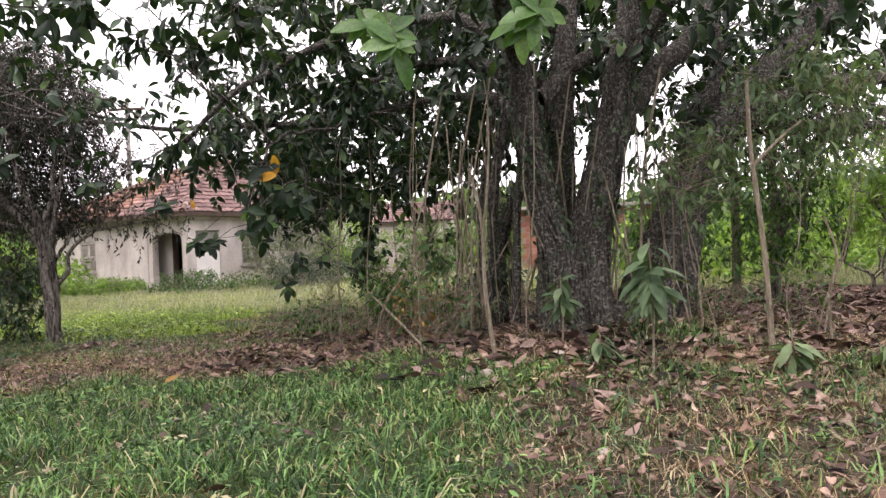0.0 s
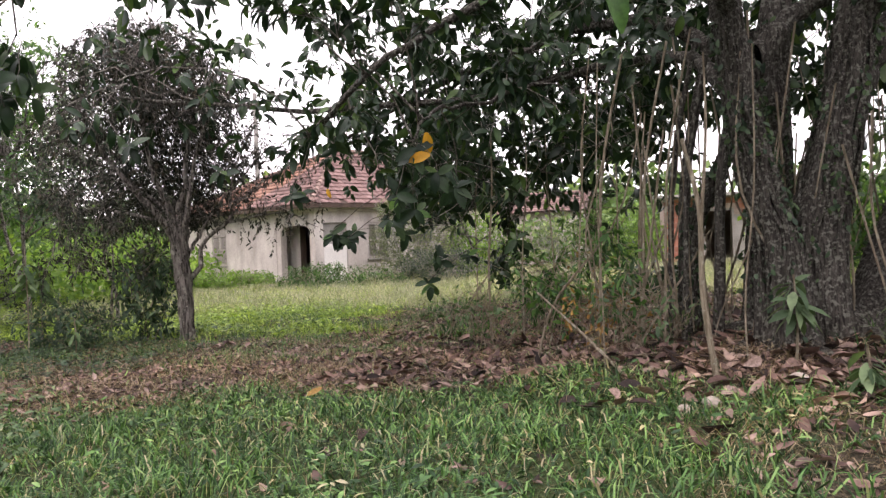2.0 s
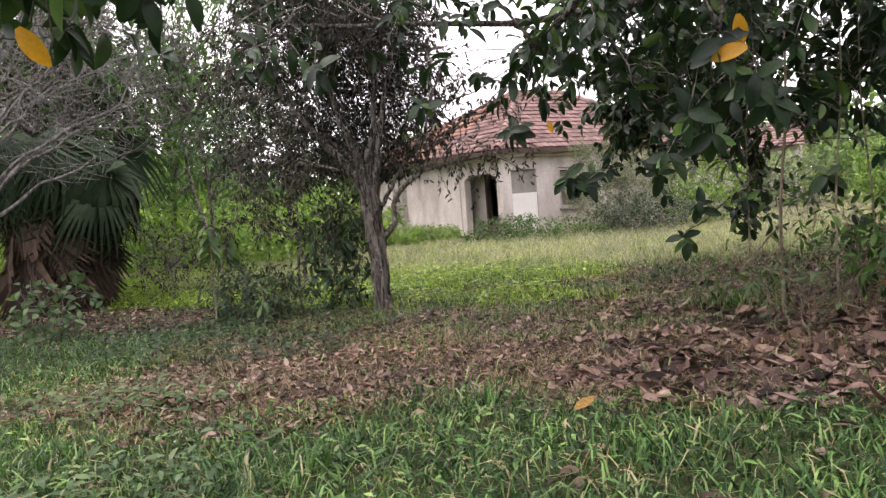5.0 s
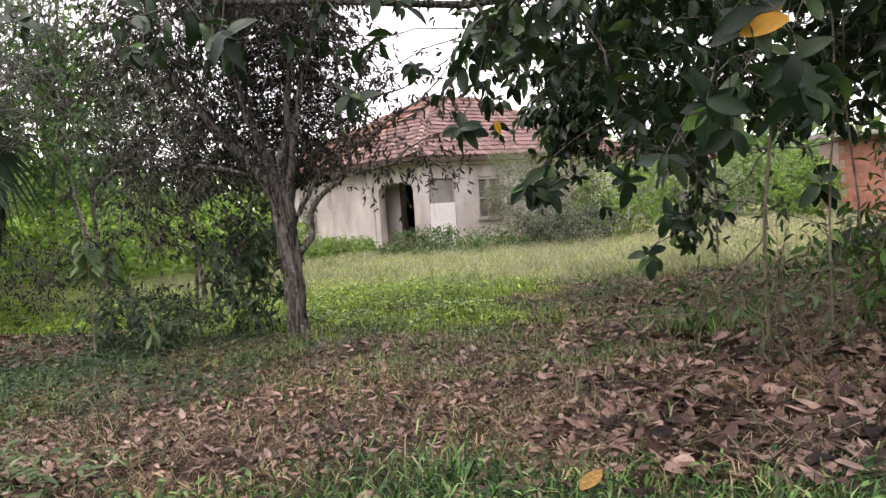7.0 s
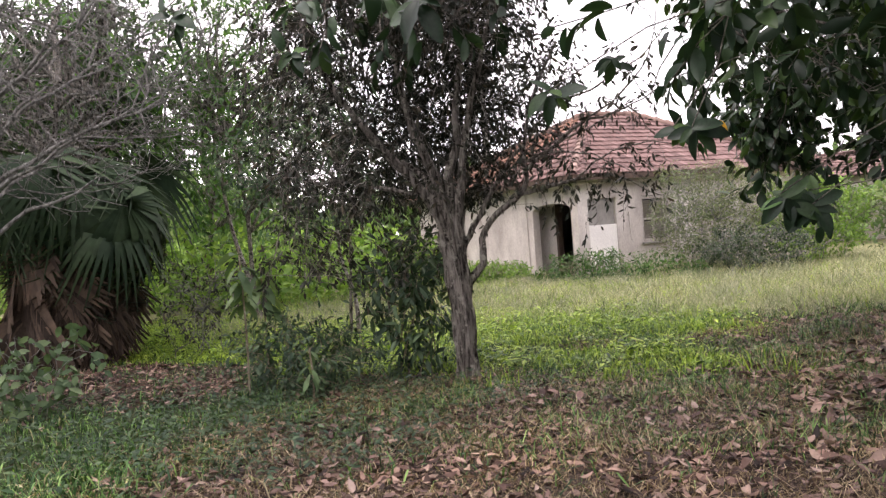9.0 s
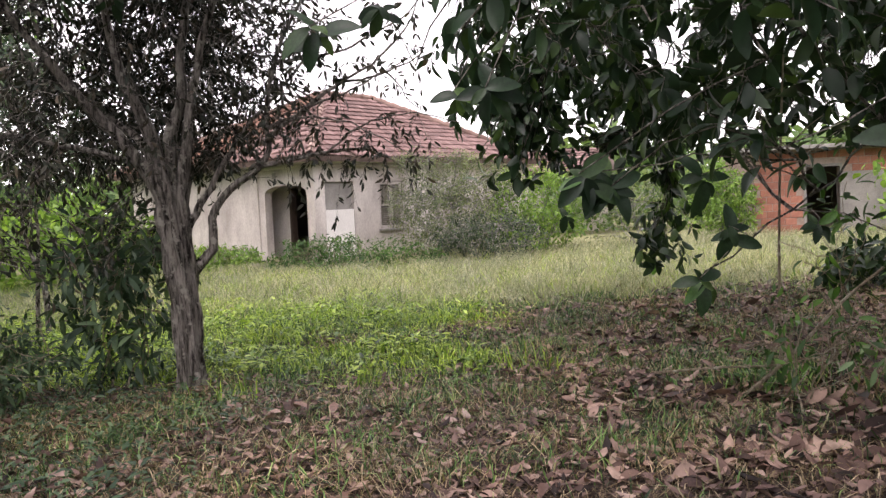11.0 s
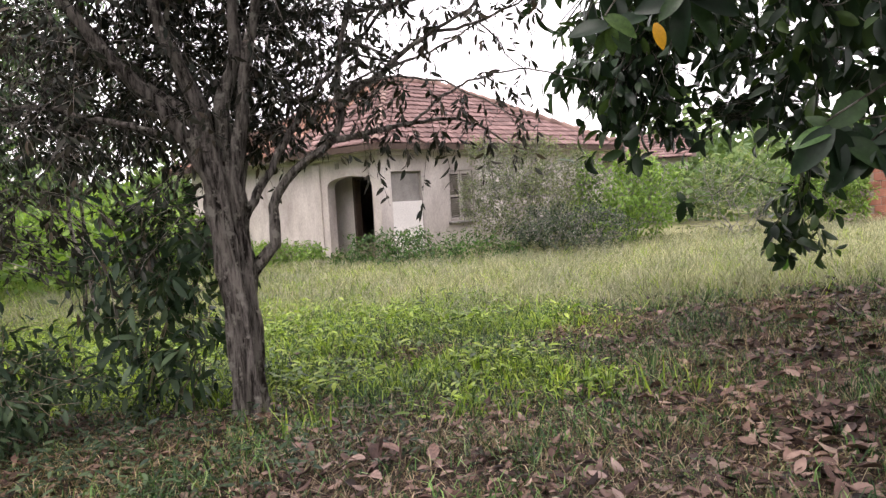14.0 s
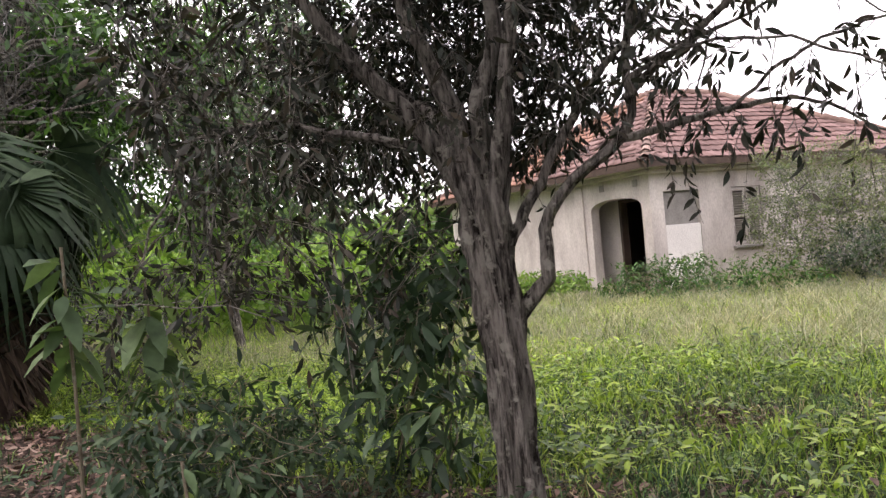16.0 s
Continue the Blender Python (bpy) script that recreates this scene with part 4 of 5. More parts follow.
    for p, w, u in (((-1.9, 8.8, 2.36), (-1, 0.05, -0.12), (0.05, -1.0, 0.25)), ((-1.95, 8.9, 2.6), (0.1, 0.2, -1), (0.4, -0.9, 0.1)), ((-5.6, 6.5, 2.62), (0.35, 0.3, -0.75), (0.3, -0.9, 0.3)),
                    ((-4.0, 12.2, 2.35), (0.3, -0.2, -1), (0, -1, 0.2))):
        put("leaf", gold, M_yellow, c, "yellowed dying leaf").matrix_basis = frame_of(np.array(p), np.array(w, float), np.array(u, float), 0.24 if p[1] < 10 else 0.14)


build_ficus()


# ---- the furrowed tree with drooping leaves ----
def build_droop_tree():
    rng = rng_of(21)
    tree = thing("drooping_tree", "gnarled small tree with furrowed bark and drooping dark leaves", "tree")
    h = Heap()
    q = smooth_path([(-6.81, 13.17, -0.03), (-6.81, 13.17, 0.6), (-6.83, 13.17, 1.1), (-6.86, 13.15, 1.5), (-6.87, 13.15, 1.85)], 30)
    tube(h, q, 0.085, 0.13, 56, 0.21, 7, 0.4, 0.35)
    trunk = put("trunk", h, M_bark, tree, "deeply furrowed brown-grey trunk")
    limbs = [
        ([(-6.8, 13.18, 0.95), (-6.67, 13.23, 1.17), (-6.57, 13.27, 1.3), (-6.57, 13.27, 1.54), (-6.41, 13.34, 1.78), (-6.18, 13.43, 1.97), (-6.09, 13.47, 2.16), (-6.12, 13.46, 2.45), (-6.0, 13.5, 3.0), (-5.7, 13.6, 3.6)], 0.062, 0.02),
        ([(-6.16, 13.44, 1.98), (-5.9, 13.5, 2.0), (-5.6, 13.62, 2.06), (-5.3, 13.75, 2.1), (-5.0, 13.9, 2.02), (-4.7, 14.0, 1.86)], 0.034, 0.007),
        ([(-6.1, 13.46, 2.2), (-5.8, 13.4, 2.42), (-5.4, 13.35, 2.66), (-5.0, 13.3, 2.72), (-4.6, 13.3, 2.9)], 0.032, 0.008),
        ([(-6.85, 13.1, 1.6), (-7.05, 13.0, 2.06), (-7.24, 12.85, 2.36), (-7.45, 12.7, 2.7), (-7.75, 12.5, 3.2), (-8.0, 12.4, 3.8)], 0.085, 0.03),
        ([(-6.9, 13.12, 1.7), (-6.96, 13.1, 2.15), (-7.08, 13.0, 2.5), (-7.2, 12.9, 2.9), (-7.3, 12.8, 3.8), (-7.35, 12.9, 4.6)], 0.085, 0.03),
        ([(-6.86, 13.18, 1.7), (-6.88, 13.2, 2.2), (-6.8, 13.25, 2.55), (-6.8, 13.3, 2.95), (-6.7, 13.4, 3.8), (-6.75, 13.5, 4.9)], 0.085, 0.03),
        ([(-6.8, 13.15, 1.65), (-6.72, 13.15, 2.06), (-6.66, 13.15, 2.45), (-6.5, 13.1, 2.95), (-6.2, 13.0, 3.7), (-6.0, 13.0, 4.4)], 0.075, 0.025),
        ([(-6.75, 13.2, 1.45), (-6.62, 13.28, 1.74), (-6.45, 13.36, 2.05), (-6.3, 13.45, 2.35), (-6.0, 13.6, 2.7), (-5.6, 13.8, 3.2)], 0.045, 0.015),
        ([(-6.95, 13.2, 1.9), (-7.3, 13.4, 2.3), (-7.8, 13.6, 2.6), (-8.5, 13.7, 2.9)], 0.06, 0.02),
        ([(-6.1, 13.46, 2.3), (-5.7, 13.9, 2.55), (-5.2, 14.1, 2.75), (-4.6, 14.2, 3.1)], 0.022, 0.006),
        ([(-6.0, 13.5, 2.9), (-5.5, 13.6, 3.0), (-4.9, 13.7, 3.3), (-4.4, 13.9, 3.9)], 0.022, 0.006),
        ([(-5.6, 13.62, 2.06), (-5.2, 13.5, 2.3), (-4.8, 13.4, 2.35), (-4.3, 13.4, 2.2)], 0.016, 0.005),
        ([(-5.4, 13.35, 2.66), (-5.0, 13.5, 2.95), (-4.7, 13.5, 3.4), (-4.6, 13.5, 4.0)], 0.018, 0.005),
        ([(-6.0, 13.5, 2.4), (-5.6, 13.2, 2.35), (-5.1, 13.1, 2.2), (-4.7, 13.1, 1.95)], 0.016, 0.005),
        ([(-7.0, 13.1, 2.0), (-7.5, 13.0, 2.15), (-8.1, 12.8, 2.3), (-8.7, 12.6, 2.2)], 0.045, 0.015),
    ]
    pts = [q[-8:]]
    for i, (p, r0, r1) in enumerate(limbs):
        h = Heap()
        s = smooth_path(p, 26)
        s[2:] += np.cumsum(rng.normal(0, 0.008, (24, 3)), 0)
        tube(h, s, r0 * 0.82, r1 * 0.7, 14 if r0 > 0.05 else 8, 0.12, 5, i * 1.3)
        put("limb", h, M_bark, tree)
        pts.append(s[6:])
    pts = np.vstack(pts)

    def dens(p):
        x, y, z = p.T
        body = (1 - 0.65 * ease(-7.9, -8.5, x)) * (1 - 0.6 * ease(-6.6, -6.0, x)) * (1 - 0.88 * ease(13.5, 13.2, y) * (x > -7.9) * (x < -5.9) * ease(3.7, 3.3, z)) * (((x + 7.35) / 1.85) ** 2 + ((y - 13.1) / 1.8) ** 2 + ((z - 3.4) / 2.05) ** 2 < 1) * (z > 1.9)
        skirt = 0.13 * (((x + 8.1) / 1.1) ** 2 + ((y - 13.0) / 1.2) ** 2 < 1) * (z > 1.1) * (z < 2.2)
        east = 0.09 * (x > -6.0) * (x < -4.6) * (np.abs(y - 13.5) < 0.7) * (z > 1.8) * (z < 3.7)
        return np.maximum(np.maximum(body * (0.25 + 0.4 * (x > -8.2) * (y > 13.1) + 0.35 * ease(-0.2, 0.25, wave(x + z, y - 0.7 * z, 2.3))), skirt), east)

    twig = Heap()
    more, _ = clothe(rng, twig, pts, pick(rng, 170, (-9.2, 11.3, 1.1), (-4.6, 14.9, 5.2), dens), 0.016, 0.005, 0.1, 5, 7)
    ends = pick(rng, 4700, (-9.2, 11.3, 1.0), (-4.6, 14.9, 5.5), dens)
    allp, tips = clothe(rng, twig, np.vstack([pts, more]), ends, 0.006, 0.003, 0.12, 3, 5)
    # hanging sprays
    n = 1100
    root = ends[rng.integers(len(ends), size=n)]
    length = rng.uniform(0.1, 0.42, n) * (1 + 0.6 * (root[:, 0] > -6))
    drift = rng.normal(0, 0.1, (n, 2))
    lp, lw = [], []
    for r, l, d in zip(root, length, drift):
        s = np.linspace(0, 1, 5)[:, None]
        p = r + np.hstack([d[None] * s, -l * s ** 1.2])
        tube(twig, p, 0.003, 0.0015, 3)
        k = max(4, int(l * 22))
        t = np.sort(rng.uniform(0.1, 1, k))[:, None]
        lp.append(r + np.hstack([d[None] * t, -l * t ** 1.2]))
        lw.append(np.hstack([rng.normal(0, 0.55, (k, 2)), -rng.uniform(0.4, 1.2, (k, 1))]))
    tagged(put("branchwork", twig, M_bark, tree), kind="stuff")
    lp, lw = np.vstack(lp), np.vstack(lw)
    p2, w2, u2 = rosettes(rng, ends, tips, 6, (0.4, 1.4), 0.8)
    lp, lw = np.vstack([lp, p2]), np.vstack([lw, w2])
    crown = Heap()
    scatter(crown, F_NARROW, lp, lw, rng.normal(0, 1, lp.shape), rng.uniform(0.05, 0.1, len(lp)))
    put("crown", crown, M_small, tree, "small dark drooping leaves")


build_droop_tree()


# ---- leafy trees and shrubs ----
def leafy(name, label, category, base, stems, centre, radius, twigs, ends, per, size, mat, form, seed, bark=M_bark, stem_r=0.06, droop=0.3, group="", hollow=0.0):
    """A tree or shrub: curved stems from the base into an uneven crown of leaf sprays."""
    rng = rng_of(seed)
    tree = thing(name, label, category, group)
    bx, by = base
    bz = float(ground_z(bx, by))
    c, rad = np.array(centre, float), np.array(radius, float)
    pts = []
    for i in range(stems):
        goal = c + rad * rng.uniform(-0.55, 0.55, 3)
        foot = np.array([bx + rng.normal(0, 0.08) * stems ** 0.5, by + rng.normal(0, 0.08) * stems ** 0.5, bz - 0.03])
        mid = foot * 0.5 + goal * 0.5 + np.array([*(rng.normal(0, 0.12, 2) * rad[:2]), 0])
        low = foot * 0.8 + goal * 0.2 + np.array([*(0.06 * rng.normal(0, 1, 2)), 0.05])
        p = smooth_path([foot, low, mid, goal], 14)
        h = Heap()
        tube(h, p, stem_r * rng.uniform(0.6, 1.1), stem_r * 0.3, 8, 0.06, 4, i)
        put("stem" if stems > 2 else "trunk", h, bark, tree)
        pts.append(p[3:])
    pts = np.vstack(pts)

    def dens(p):
        q = (p - c) / rad
        d = np.linalg.norm(q, axis=1) + 0.22 * wave(p[:, 0] + p[:, 2], p[:, 1] - 0.6 * p[:, 2], 2.2 / rad.max(), seed)
        return (d < 0.95) * (1 - hollow * (d < 0.45)) * (0.45 + 0.55 * (wave(p[:, 0] * 1.3, p[:, 1] + p[:, 2], 3.5 / rad.max(), seed + 1) > -0.15)) * (p[:, 2] > bz + 0.05)

    tw = Heap()
    more, _ = clothe(rng, tw, pts, pick(rng, twigs, c - rad, c + rad, dens), stem_r * 0.4, 0.005, 0.1, 5, 6)
    e = pick(rng, ends, c - rad, c + rad, dens)
    _, tips = clothe(rng, tw, np.vstack([pts, more]), e, 0.007, 0.003, 0.12, 3, 4)
    tagged(put("branchwork", tw, bark, tree), kind="stuff")
    pos, way, up = rosettes(rng, e, tips, per, (0.4, 1.5), droop)
    pos = pos + rng.normal(0, 0.5 * np.mean(size), pos.shape)
    hp = Heap()
    scatter(hp, form, pos, way, up, rng.uniform(*size, len(pos)))
    put("crown" if category == "tree" else "foliage", hp, mat, tree)
    return tree


leafy("dark_tree", "small dense dark-leaved tree on two thin trunks", "tree", (-10.4, 16.8), 2, (-10.8, 16.6, 3.15), (1.9, 1.6, 1.45), 80, 560, 9, (0.07, 0.14), M_shrub, F_SMALL, 31, stem_r=0.05, droop=0.5)
leafy("green_tree", "tall light-green tree behind the palm", "tree", (-14.2, 19.2), 2, (-14.0, 18.8, 5.2), (2.8, 2.6, 2.4), 80, 400, 9, (0.12, 0.22), M_tree, F_SMALL, 32, stem_r=0.1, droop=0.4)
leafy("green_tree", "tall light-green tree beyond the dark tree", "tree", (-18.5, 22.5), 2, (-18.0, 22.0, 4.6), (3.2, 3.0, 3.2), 80, 560, 9, (0.14, 0.26), M_tree, F_SMALL, 33, stem_r=0.1, droop=0.4)
leafy("green_tree", "tall leafy tree rising behind the palm", "tree", (-17.2, 17.0), 2, (-16.6, 16.6, 5.6), (3.4, 3.0, 3.0), 100, 520, 9, (0.13, 0.24), M_tree, F_SMALL, 46, stem_r=0.14, droop=0.4)
leafy("green_tree", "tall leafy tree over the western lawn", "tree", (-17.5, 11.0), 2, (-16.6, 11.4, 5.4), (3.0, 3.0, 3.2), 100, 800, 9, (0.13, 0.24), M_tree, F_SMALL, 47, stem_r=0.14, droop=0.4)
leafy("hanging_creeper", "feathery grey-green creeper hung before the trunks", "plant", (2.8, 8.3), 3, (2.75, 8.3, 2.15), (0.7, 0.5, 0.6), 40, 80, 7, (0.07, 0.16), M_soft, F_NARROW, 48, M_pale, 0.014, 0.7)
leafy("hanging_creeper", "feathery grey-green creeper under the canopy", "plant", (3.9, 8.0), 3, (4.0, 8.0, 2.75), (1.1, 0.7, 0.75), 50, 190, 7, (0.07, 0.16), M_soft, F_NARROW, 49, M_pale, 0.014, 0.7)
leafy("broadleaf_tree", "dark leafy tree behind the fan palm", "tree", (-18.5, 18.2), 5, (-18.3, 18.0, 4.6), (3.2, 2.0, 2.9), 120, 900, 8, (0.12, 0.24), M_shrub, F_BROAD, 71, M_bark, 0.09, 0.5)
for i, (ux, uy, uh) in enumerate(((-1.5, 10.9, 1.0), (-0.9, 11.7, 1.2), (-0.2, 9.7, 0.9), (0.2, 8.9, 1.1), (-2.0, 11.9, 0.8), (-0.2, 12.6, 1.3), (3.4, 9.2, 0.9), (4.4, 9.0, 1.2))):
    leafy("undergrowth", "thin brown twiggy undergrowth with a few leaves", "shrub", (ux, uy), 7, (ux, uy, uh * 0.6), (0.6, 0.45, uh * 0.5), 60, 34, 4, (0.06, 0.13), (M_soft, M_tree, M_dull)[i % 3], F_NARROW, 130 + i, M_pale, 0.012, 0.3, "undergrowth")
leafy("climbing_shrub", "dark broad-leaved shrub at the foot of the tree", "shrub", (-7.55, 13.35), 6, (-7.5, 13.3, 0.95), (0.58, 0.6, 0.95), 40, 140, 7, (0.1, 0.19), M_shrub, F_NARROW, 34, M_pale, 0.014, 0.6)
leafy("low_shrub", "low dark shrub in the grass", "shrub", (-8.6, 12.6), 8, (-8.6, 12.6, 0.4), (0.95, 0.7, 0.5), 40, 260, 7, (0.06, 0.12), M_shrub, F_NARROW, 35, M_pale, 0.008, 0.4)
leafy("low_shrub", "low pale-leaved shrub near the palm", "shrub", (-11.3, 11.4), 6, (-11.2, 11.4, 0.42), (0.75, 0.6, 0.45), 40, 42, 5, (0.09, 0.17), M_soft, F_BROAD, 36, M_grey, 0.01, 0.4)
leafy("low_shrub", "dark scrub beside the palm trunk", "shrub", (-12.3, 15.2), 7, (-12.3, 15.2, 0.9), (1.0, 0.8, 0.9), 60, 160, 5, (0.06, 0.12), M_small, F_NARROW, 37, M_grey, 0.014, 0.3)
leafy("grey_bush", "twiggy grey-green bush against the house wall", "shrub", (-5.3, 25.0), 12, (-5.0, 25.0, 1.5), (1.75, 0.9, 1.65), 260, 2600, 7, (0.035, 0.075), M_greybush, F_NARROW, 38, M_grey, 0.016, 0.0)
leafy("green_bush", "fresh green bush beside the house", "shrub", (-3.1, 24.9), 8, (-2.9, 24.9, 1.35), (1.35, 0.8, 1.2), 80, 700, 7, (0.07, 0.13), M_lime, F_SMALL, 39, M_grey, 0.016, 0.2)
leafy("grey_bush", "low dark twiggy bush in tall grass", "shrub", (-4.3, 23.9), 10, (-4.2, 23.9, 0.8), (1.5, 0.6, 0.6), 160, 600, 6, (0.04, 0.085), M_shrub, F_SMALL, 40, M_grey, 0.014, 0.1)
leafy("weeds", "leafy green weeds along the house wall", "shrub", (-7.7, 23.6), 10, (-7.4, 23.6, 0.5), (2.3, 0.8, 0.5), 140, 480, 7, (0.06, 0.12), M_tree, F_NARROW, 41, M_pale, 0.008, 0.3)
leafy("weeds", "leafy green weeds along the house wall", "shrub", (-11.2, 24.6), 10, (-11.2, 24.6, 0.5), (1.9, 0.7, 0.4), 60, 420, 7, (0.08, 0.15), M_lime, F_NARROW, 42, M_pale, 0.008, 0.3)
leafy("grey_bush", "bare-looking shrub beyond the tall grass", "shrub", (-0.6, 25.0), 8, (-0.6, 25.2, 1.2), (1.3, 1.0, 1.2), 130, 260, 5, (0.05, 0.1), M_greybush, F_NARROW, 43, M_grey, 0.02, 0.0)
leafy("green_bush", "green bush beside the brick shed", "shrub", (2.0, 26.6), 8, (2.0, 26.8, 1.3), (1.0, 0.8, 1.1), 60, 500, 7, (0.08, 0.15), M_lime, F_SMALL, 44, M_grey, 0.016, 0.2)
leafy("young_rubber_tree", "young rubber tree clump in leaf litter", "shrub", (1.0, 17.2), 6, (1.0, 17.2, 0.5), (0.8, 0.6, 0.45), 20, 50, 7, (0.14, 0.22), M_ficus, F_FICUS, 45, M_pale, 0.014, 0.4)
# every other tree takes the sunlit leaf colour, so the understorey looks lit
for i, (x, y, h, r) in enumerate(((6.0, 13.6, 3.4, 1.3), (8.2, 12.4, 3.6, 1.6), (4.8, 15.6, 2.6, 1.2), (9.5, 16.5, 3.8, 2.0))):
    leafy("understorey_tree", "slender green understorey tree", "tree", (x, y), 2, (x, y, h * 0.62), (r, r * 0.9, h * 0.45), 50, 320, 7, (0.1, 0.2), M_lime if i % 2 else M_tree, F_NARROW, 52 + i, M_bark, 0.06, 0.4, "understorey")
for i, (x, y, h) in enumerate(((-0.3, 12.3, 2.0), (-0.7, 10.6, 1.4), (0.0, 9.3, 1.6))):
    leafy("sapling", "thin sapling under the rubber tree", "shrub", (x, y), 3, (x, y, h * 0.62), (0.4, 0.4, h * 0.42), 14, 26, 6, (0.09, 0.16), M_tree, F_NARROW, 60 + i, M_pale, 0.014, 0.5, "saplings")


for i, (x, y, h, r) in enumerate(((-0.86, 12.2, 1.5, 0.4), (-0.35, 11.4, 2.1, 0.42), (0.15, 12.4, 1.9, 0.45), (-1.3, 13.0, 1.6, 0.4), (-0.9, 10.9, 1.2, 0.32))):
    leafy("young_rubber_tree", "slender young rubber tree with whorls of leaves", "sapling", (x, y), 2, (x, y, h * 0.68), (r, r, h * 0.36), 8, 10, 7, (0.1, 0.18), M_tree, F_NARROW, 160 + i, M_pale, 0.013, 0.35, "young rubber trees")


def build_stake(foot, top, r, label, name="bare_sapling", fork=None):
    st = thing(name, label, "sapling", "bare stems")
    h = Heap()
    rng = rng_of(int(abs(foot[0]) * 100))
    p = smooth_path([foot, (np.array(foot) * 0.6 + np.array(top) * 0.4) + rng.normal(0, 0.03, 3), (np.array(foot) * 0.25 + np.array(top) * 0.75) + rng.normal(0, 0.04, 3), top], 16)
    tube(h, p, r, r * 0.55, 8, 0.06, 3)
    put("stem", h, M_pale, st)
    if fork is not None:
        h = Heap()
        tube(h, smooth_path([p[9], (p[9] + np.array(fork)) / 2 + np.array([0.03, 0, 0.05]), fork], 10), r * 0.6, r * 0.25, 6)
        put("branch", h, M_pale, st)


build_stake((0.48, 7.3, 0.18), (0.27, 7.35, 2.2), 0.028, "thin leaning pale stem in leaf litter", fork=(0.5, 7.6, 2.9))
build_stake((3.1, 7.2, 0.18), (2.92, 7.15, 2.9), 0.032, "upright pale sapling stem", fork=(3.4, 7.1, 2.5))
build_stake((3.9, 7.65, 0.15), (3.86, 7.65, 1.6), 0.02, "thin bare sapling standing in litter")
build_stake((-1.6, 11.6, 0.03), (-1.5, 11.5, 2.9), 0.02, "upright young rubber tree stem", fork=(-1.2, 11.4, 2.2))
build_stake((-2.44, 12.1, 0.02), (-1.62, 11.62, 1.02), 0.016, "leaning stem that joins an upright one")
build_stake((-3.0, 12.0, 0.3), (-1.95, 11.8, 0.42), 0.01, "dry fallen twig lying over litter")
build_stake((0.0, 8.0, 0.1), (-0.9, 8.9, 0.95), 0.018, "long dry stick leaning in litter")
build_stake((-0.1, 9.0, 0.1), (0.8, 9.1, 1.5), 0.014, "dry stick crossing the hanging roots")
for x, y, dx, top in ((-1.15, 11.3, 0.1, 3.1), (-0.7, 12.0, -0.08, 3.0), (-0.45, 10.7, 0.12, 3.3), (-0.1, 11.9, 0.05, 3.2), (0.1, 10.4, -0.1, 2.9), (0.35, 11.2, 0.08, 3.3), (-1.9, 12.6, 0.1, 2.6)):
    build_stake((x, y, 0.05), (x + dx, y + 0.1, top), 0.013, "thin bare stem rising into the canopy", fork=(x + 3 * dx, y - 0.1, top * 0.8))
build_stake((5.48, 14.1, 0.08), (5.5, 14.0, 4.2), 0.09, "dark straight trunk under the canopy")
build_stake((6.58, 14.9, 0.08), (6.6, 15.0, 4.6), 0.11, "dark straight trunk under the canopy")


def build_big_weed(x, y, h, n, size, seed, label):
    """A soft upright weed with a whorl of drooping leaves."""
    rng = rng_of(seed)
    w = thing("broad_leaved_weed", label, "plant", "broad-leaved weeds")
    z = float(ground_z(x, y))
    s = Heap()
    tube(s, smooth_path([(x, y, z - 0.02), (x + 0.02, y, z + h * 0.5), (x, y, z + h)], 8), 0.012, 0.008, 6)
    put("stem", s, M_pale, w)
    c = np.array([[x, y, z + h]])
    pos, way, up = rosettes(rng, c, np.array([[0, 0, 1.0]]), n, (0.7, 1.8), 0.8)
    hp = Heap()
    pos[:, 2] -= rng.uniform(0, 0.3 * h, n)
    scatter(hp, F_NARROW, pos, way, up, rng.uniform(size * 0.7, size, n))
    put("foliage", hp, M_soft, w)


build_big_weed(1.78, 6.6, 1.2, 44, 0.37, 71, "soft green weed with large drooping leaves")
build_big_weed(1.4, 7.0, 0.34, 20, 0.26, 72, "low broad-leaved weed in grass")
build_big_weed(2.95, 6.5, 0.36, 20, 0.28, 73, "low broad-leaved weed in grass")
build_big_weed(1.3, 5.6, 0.2, 18, 0.17, 74, "low broad-leaved weed in grass")
build_big_weed(3.75, 6.3, 0.4, 20, 0.28, 75, "low broad-leaved weed in grass")
build_big_weed(1.2, 7.9, 0.75, 26, 0.26, 79, "soft grey-green weed before the trunk")
build_big_weed(2.1, 8.0, 0.6, 24, 0.26, 80, "soft grey-green weed before the trunk")
build_big_weed(-9.22, 12.84, 1.5, 26, 0.42, 76, "tall pale broad-leaved weed beyond the shrub")
build_big_weed(-8.75, 11.9, 1.68, 22, 0.3, 78, "tall pale broad-leaved weed near the palm")
build_big_weed(-7.9, 11.8, 0.6, 12, 0.2, 77, "broad-leaved weed in dark grass")


